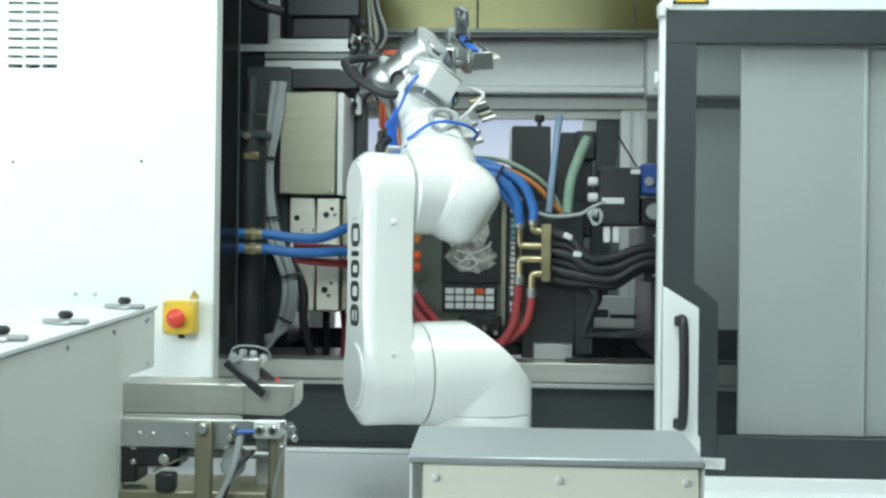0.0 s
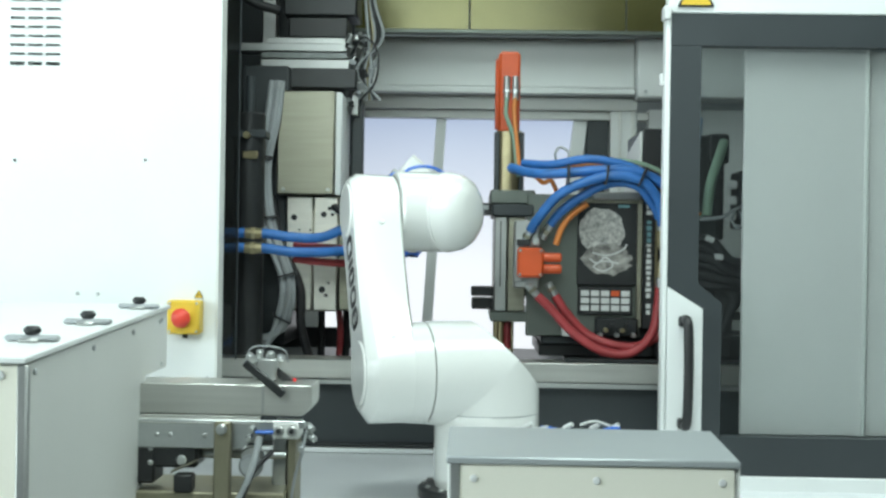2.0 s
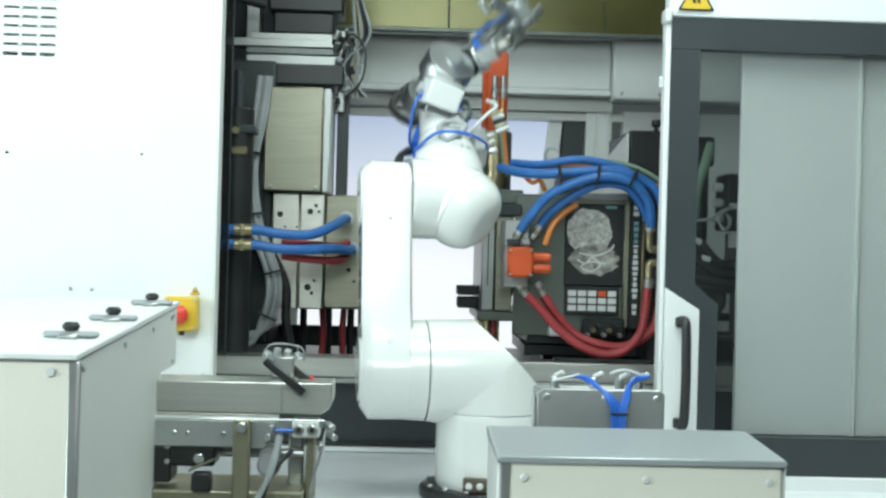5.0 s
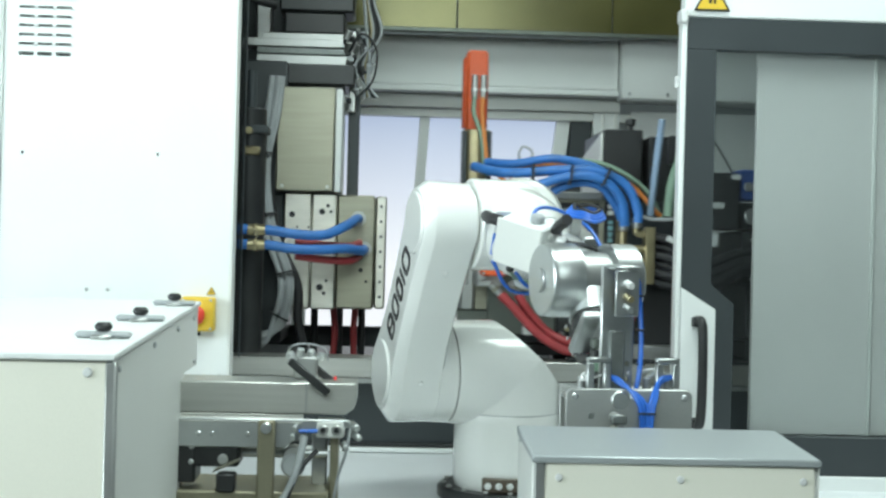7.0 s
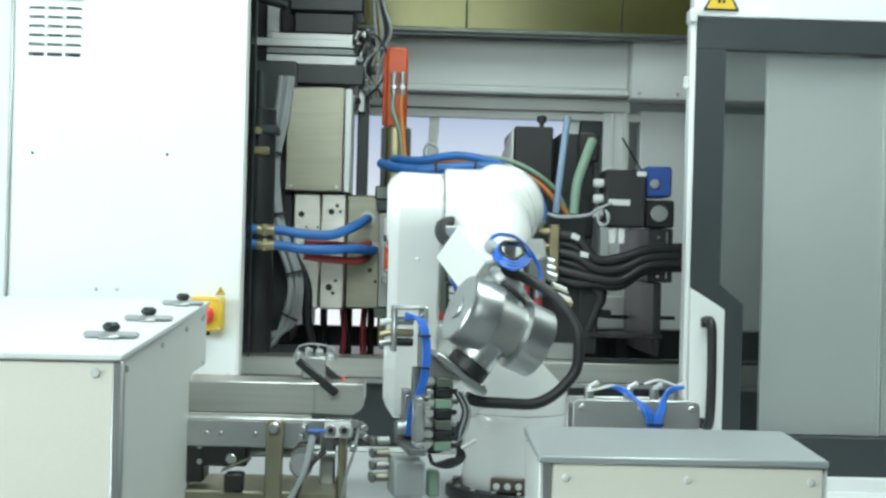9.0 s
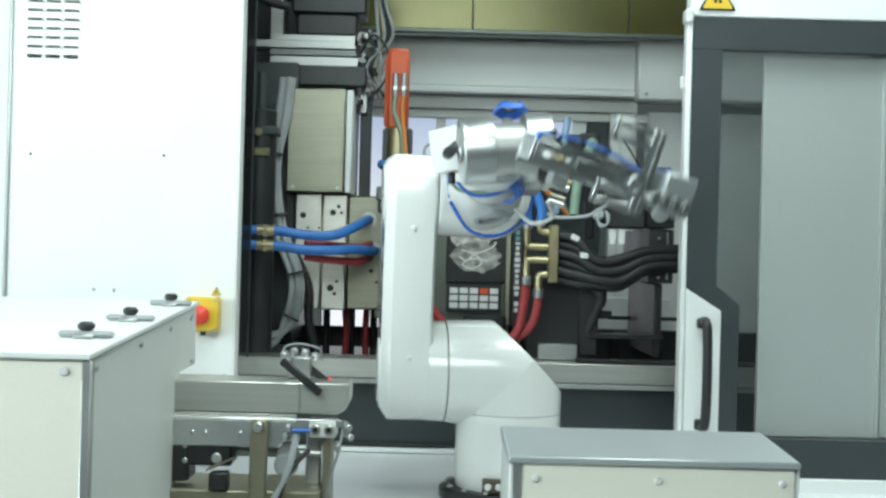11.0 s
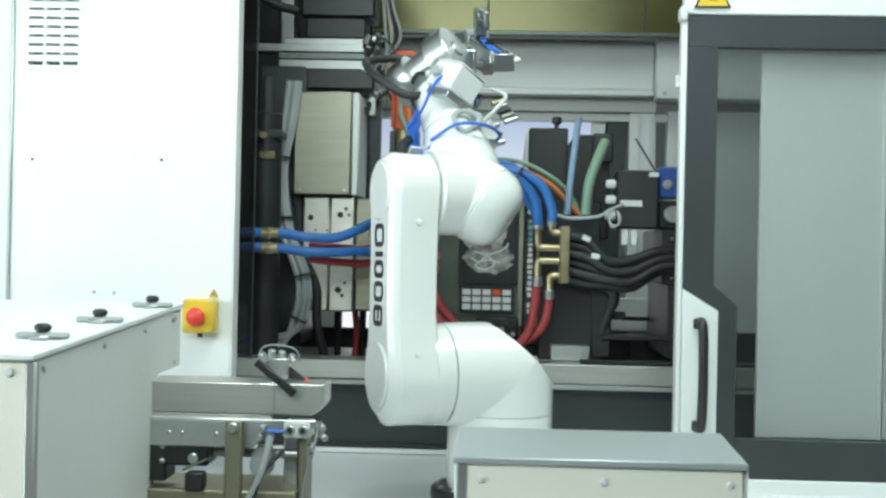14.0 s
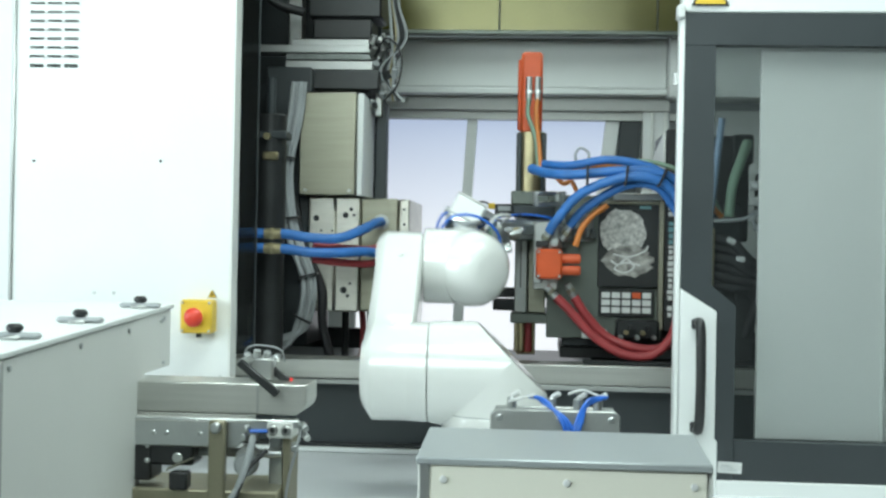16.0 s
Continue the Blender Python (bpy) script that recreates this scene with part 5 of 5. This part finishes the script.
gr = part("gripper", cyl((0, 0, 0.030), (0, 0, 0.074), 0.034, 0.003, 32), ALU, rb, "aluminium gripper with small valves")
part("black_band", cyl((0, 0, 0.0745), (0, 0, 0.098), 0.036, 0.002, 32), BLACK, gr)
part("band_ring", cyl((0, 0, 0.070), (0, 0, 0.0742), 0.0375, 0.001, 32), ALU, gr)
part("wedge_plate", box(-0.062, 0.046, -0.034, 0.034, 0.0985, 0.112, 0.003), ALU, gr)
part("wedge_web", hung(slab([(-0.062, -0.045), (-0.058, 0.03), (0.0, 0.004), (0.03, -0.02)], -0.006, 0.006, 0.001)), ALUDULL, gr)
for x, y in ((-0.045, -0.024), (-0.045, 0.024), (0.034, -0.024), (0.034, 0.024)):
    part("bolt", cyl((x, y, 0.0945), (x, y, 0.0985), 0.005, 0.001, 8), STEEL, gr)
part("spine", hung(box(-0.070, -0.062, -0.012, 0.040, -0.120, 0.125, 0.002)), ALU, gr)
part("spine_rail", hung(box(-0.080, -0.0705, 0.000, 0.024, -0.02, 0.115, 0.002)), GRIPGREY, gr)
for z in (-0.105, -0.07, 0.03, 0.055, 0.08):
    part("bolt", hung(cyl((-0.0705, 0.030, z), (-0.0745, 0.030, z), 0.0042, 0.001, 8)), STEEL, gr)
part("head_plate", hung(box(-0.118, -0.0705, -0.006, 0.034, -0.120, -0.114, 0.0015)), ALU, gr)
part("side_plate", hung(box(-0.118, -0.112, -0.004, 0.032, -0.1135, -0.045, 0.0015)), ALU, gr)
for k, (z, m) in enumerate(((-0.095, ALU), (-0.075, BRASS), (-0.06, BLACKMETAL))):
    part("fitting", hung(cyl((-0.112, 0.012, z), (-0.082, 0.012, z), 0.007, 0.0015, 10)), m, gr)
    part("fitting_tip", hung(cyl((-0.119, 0.012, z), (-0.138, 0.014, z + 0.004), 0.0055, 0.001, 10)), (LABEL, BRASS, ALU)[k], gr)
# slotted uprights beside the spine
for y0 in (-0.036, 0.072):
    for ya, yb, za, zb in ((0, 0.037, 0.020, 0.028), (0, 0.037, 0.092, 0.100), (0, 0.011, 0.0285, 0.0915), (0.026, 0.037, 0.0285, 0.0915)):
        part("slotted_bracket", hung(box(-0.090, -0.078, y0 + ya, y0 + yb, za, zb, 0.0015)), ALU, gr)
part("cross_beam", hung(box(-0.100, -0.0705, -0.036, 0.109, 0.1005, 0.112, 0.002)), GRIPGREY, gr)
part("jaw_block", hung(box(-0.112, -0.060, -0.020, 0.050, 0.130, 0.190, 0.004)), GREYLID, gr, "grey jaw block")
part("jaw_cylinder", hung(cyl((-0.106, 0.012, 0.082), (-0.0815, 0.012, 0.082), 0.014, 0.002, 20)), ALU, gr)
for k in range(4):
    z = 0.105 + 0.02 * k
    part("finger", hung(cyl((-0.1125, 0.0, z), (-0.135, 0.0, z), 0.008, 0.0015, 12)), (ALUDULL, STEEL)[k % 2], gr)
    part("finger_pad", hung(box(-0.145, -0.1355, -0.012, 0.012, z - 0.007, z + 0.007, 0.002)), GRIPGREY, gr)
# stacked valves with their plugs on the spine's other face
for k in range(7):
    z = -0.004 + 0.0175 * k
    part("valve", hung(box(-0.044, -0.016, -0.014, 0.034, z, z + 0.0155, 0.0015)), (GREENGREY, BLACK, GREENCABLE, BLACKMETAL)[k % 4], gr)
    part("valve_plug", hung(box(-0.0615, -0.0445, -0.004, 0.024, z + 0.002, z + 0.013, 0.002)), (LABEL, ALU, LABEL)[k % 3], gr)
    part("valve_tip", hung(cyl((-0.0155, 0.01, z + 0.008), (-0.004, 0.01 + 0.004 * (k % 3), z + 0.006), 0.0045, 0.001, 8)), (ALU, BLACK)[k % 2], gr)
for k in range(3):
    o = 0.006 * k
    part("cable_coil", hung(tube([(-0.052, 0.02, 0.118), (-0.035, 0.028, 0.105 + o), (-0.005, 0.03, 0.108), (0.008 - o, 0.028, 0.128), (-0.015, 0.03, 0.142 - o), (-0.042, 0.028, 0.138), (-0.05, 0.024, 0.122)], 0.0032, 8, 5)), RUBBER, gr)
for k in range(4):
    a = 0.004 * k
    part("thin_line", hung(tube([(-0.01 + a, 0.02, 0.02), (0.004 + a, 0.026, 0.05), (-0.004 + a, 0.028, 0.085), (-0.002 - a, 0.028, 0.112)], 0.002, 8, 4)), (RUBBER, GREYCABLE)[k % 2], gr)
part("green_plug", hung(box(-0.050, -0.030, 0.0, 0.022, 0.150, 0.195, 0.004)), GREENCABLE, gr)
part("white_tube", hung(tube([(-0.012, 0.02, 0.12), (0.006, 0.03, 0.11), (0.026, 0.034, 0.098)], 0.0035, 8, 4)), LABEL, gr)
for k in range(3):
    a = 0.0045 * k
    part("blue_tube", hung(tube([(-0.098, 0.026, -0.108 + a), (-0.080 + a, 0.042, -0.098), (-0.070 + a, 0.050, -0.055), (-0.074 + a, 0.052, 0.0), (-0.088 + a, 0.046, 0.045), (-0.090 + a, 0.036, 0.09)], 0.0026, 8, 5)), BLUETUBE, gr)
    part("tube_tie", hung(box(-0.080, -0.060, 0.044, 0.056, -0.075 + 0.052 * k, -0.072 + 0.052 * k, 0)), BLACK, gr)
hs = part("black_hose", tube([(-0.056, -0.035, -0.08), (0.0, -0.04, -0.098), (0.048, -0.02, -0.1015), (0.098, 0.0, -0.085), (0.1215, 0.01, -0.065), (0.147, 0.012, -0.028), (0.149, 0.012, 0.007), (0.142, 0.01, 0.04), (0.126, 0.008, 0.067), (0.09, 0.004, 0.094), (0.053, 0.0, 0.1195), (0.03, 0.0, 0.128)], 0.0095, 12, 6), RUBBER, gr, "black ribbed hose")
for k in range(9):
    a = radians(-55 + 16 * k)
    part("hose_rib", cyl((0.072 + 0.083 * math.cos(a), 0.0, 0.0 + 0.083 * math.sin(a)), (0.072 + 0.089 * math.cos(a), 0.0, 0.089 * math.sin(a)), 0.0025, 0, 6), LABEL, hs)

# ---- movements ----
# seconds: yaw, upper arm, forearm, wrist roll (degrees), the tool's way, and its twist or the way its frame hangs
UP, SIDE, LOW = (0.42, 0.86, 0.28), (1.0, 0.0, 0.05), (0.0, 0.0, -1.0)
A = (24, 0, 40, 12, UP, (0.05, 0.95, 0.30))
B = (0, 55, 79, 5, SIDE, 0)
REACH = (0.06, -0.58, -0.81)
C = (15, -36, -104.5, -110, REACH, LOW)
E = (15, -26, -109.5, -110, REACH, LOW)
D = (0.5, -30, -122, -138, (-0.60, -0.10, -0.79), LOW)
POSES = [(0.0, A), (1.55, A), (1.7, (22, 4, 58, 14, (0.35, 0.8, 0.4), 0)), (1.8, (20, 12, 78, 16, (0.3, 0.9, 0.2), 0)), (1.9, (17, 19, 85, 22, (0.3, 1.0, 0.0), 0)), (2.0, (17, 25, 89, 18, (0.4, 1.0, 0.0), 0)),
         (2.15, (13.5, 31, 87, 10, (0.6, 0.9, 0.0), 0)), (2.3, (9, 42, 86, 6, SIDE, 0)), (2.5, (3, 53, 79, 5, SIDE, 0)), (2.7, B), (3.75, B), (4.0, (5.5, 56.5, 79, 5, SIDE, 0)), (4.2, (8, 57, 78, 6, SIDE, 0)), (4.4, (9, 50, 74, 7, SIDE, 0)), (4.9, (5, 20, 55, 10, (0.6, 0.5, 0.6), 0)),
         (5.4, (10, -10, -10, -50, (0.6, -0.5, 0.6), 0)), (5.9, (14, -30, -80, -100, (0.5, -0.5, -0.6), 0)), (6.2, E), (6.5, (15, -28, -108.5, -110, REACH, LOW)), (6.7, (15, -33, -106, -110, REACH, LOW)), (6.9, C), (7.7, C), (8.0, (15, -33.5, -105.8, -110, REACH, LOW)), (8.2, E), (8.3, E), (8.4, (13, -25, -107, -114, (0.0, -0.56, -0.83), LOW)),
         (8.5, (9, -22, -104, -120, (-0.15, -0.52, -0.82), LOW)), (8.6, (5, -18, -107, -125, (-0.33, -0.40, -0.82), LOW)), (8.8, (1.5, -23, -117, -134, (-0.55, -0.2, -0.80), LOW)), (9.0, D), (9.9, D),
         (10.5, (0, -20, -108, -125, (0.1, -0.3, -1.0), -40)), (11.0, (5, -9, -80, -105, (0.9, -0.3, -0.3), 0)), (11.3, (8, -4, -62, -90, (1.0, -0.2, 0.1), 0)), (11.4, (12, -3, -48, -80, (0.8, -0.1, 0.6), 0)),
         (11.5, (18, -2, -32, -70, (0.3, 0.2, 1.0), 0)), (11.6, (21, -1, -4, -40, (0.3, 0.5, 0.8), 0)), (11.7, (23, 0, 20, 0, UP, 0)), (11.8, (24, 0, 37, 10, UP, 0)), (11.9, A), (15.1, A), (15.28, (22, 4, 58, 14, (0.35, 0.8, 0.4), 0)), (15.38, (20, 12, 78, 16, (0.3, 0.9, 0.2), 0)), (15.48, (17, 19, 85, 22, (0.3, 1.0, 0.0), 0)),
         (15.58, (17, 25, 89, 18, (0.4, 1.0, 0.0), 0)), (15.73, (13.5, 31, 87, 10, (0.6, 0.9, 0.0), 0)), (15.86, (8, 44, 85, 6, SIDE, 0)), (16.0, (2, 54, 79, 5, SIDE, 0))]
MOULD_X = [(0, -0.320), (0.5, -0.300), (0.7, -0.225), (0.8, -0.165), (0.9, -0.105), (1.0, -0.035), (1.2, 0.008), (1.5, 0.011), (2.0, 0.0), (6.0, 0.0), (6.5, 0.010), (6.8, -0.03), (7.0, -0.085), (7.2, -0.180),
           (7.5, -0.310), (7.8, -0.326), (14.0, -0.326), (14.2, -0.24), (14.4, -0.125), (14.5, -0.080), (14.7, -0.012), (15.0, 0.010), (15.4, 0.002), (16, 0.0)]
CARRIAGE_X = [(0, -0.354), (0.3, -0.348), (0.5, -0.330), (0.7, -0.245), (0.8, -0.18), (0.9, -0.115), (1.0, -0.043), (1.2, -0.003), (1.5, 0.0), (6.5, 0.0), (6.8, -0.04), (7.0, -0.10), (7.2, -0.205), (7.5, -0.342),
              (7.8, -0.365), (13.7, -0.365), (14.0, -0.347), (14.2, -0.262), (14.4, -0.145), (14.5, -0.095), (14.7, -0.02), (15.0, 0.0), (16, 0.0)]
CARRIER_Z = [(0, -0.12), (1.7, -0.12), (2.0, -0.078), (2.2, -0.050), (2.5, -0.018), (2.9, 0.0), (8.7, 0.0), (9.0, -0.016), (9.2, -0.030), (9.6, -0.12), (15.3, -0.12), (15.6, -0.075), (15.8, -0.050), (16.0, -0.028)]


def between(rows, t):
    for (ta, a), (tb, b) in zip(rows, rows[1:]):
        if ta <= t <= tb:
            s = (t - ta) / (tb - ta)
            return a, b, s
    return rows[-1][1], rows[-1][1], 0.0


def aim(way, twist):
    z = Vector(way).normalized()
    if isinstance(twist, tuple):
        x = Vector(twist) - z * z.dot(Vector(twist))
        x.normalize()
        y = z.cross(x)
        return Matrix((x, y, z)).transposed().to_quaternion()
    return z.to_track_quat("Z", "Y") @ Euler((0, 0, radians(twist))).to_quaternion()


def joints(t):
    a, b, s = between(POSES, t)
    yaw, lean, fore, roll = (p + (q - p) * s for p, q in zip(a[:4], b[:4]))
    tool = aim(a[4], a[5]).slerp(aim(b[4], b[5]), s).to_matrix().to_4x4()
    m0 = pose(0, 0, 0, 0, 0, yaw)
    m1 = m0 @ Matrix.Translation((0, 0, HIP)) @ pose(0, 0, 0, -lean)
    m2 = m0 @ Matrix.Translation((0, 0, HIP)) @ pose(0, 0, 0, -lean) @ Matrix.Translation((0, 0, LINK)) @ pose(0, 0, 0, lean - fore)
    m3 = m2 @ Matrix.Translation((EX, 0, FORE)) @ pose(0, 0, 0, 0, 0, roll)
    return m0, m1, m2, m3, Matrix.Translation(m3.translation) @ tool


def motions():
    steps = [k / 10 for k in range(161)]
    poses = [joints(t) for t in steps]
    for k, ob in enumerate((tu, ua, fa, wr, gr)):
        walk(ob, [(t, p[k]) for t, p in zip(steps, poses)])
    walk(mh, [(t, pose(0.12 + x, 0.6, 1.29)) for t, x in MOULD_X])
    walk(ca, [(t, pose(0.35 + x, 0.6, 1.29)) for t, x in CARRIAGE_X])
    walk(pk, [(t, pose(0.17, -0.88, 1.10 + z)) for t, z in CARRIER_Z])


motions()
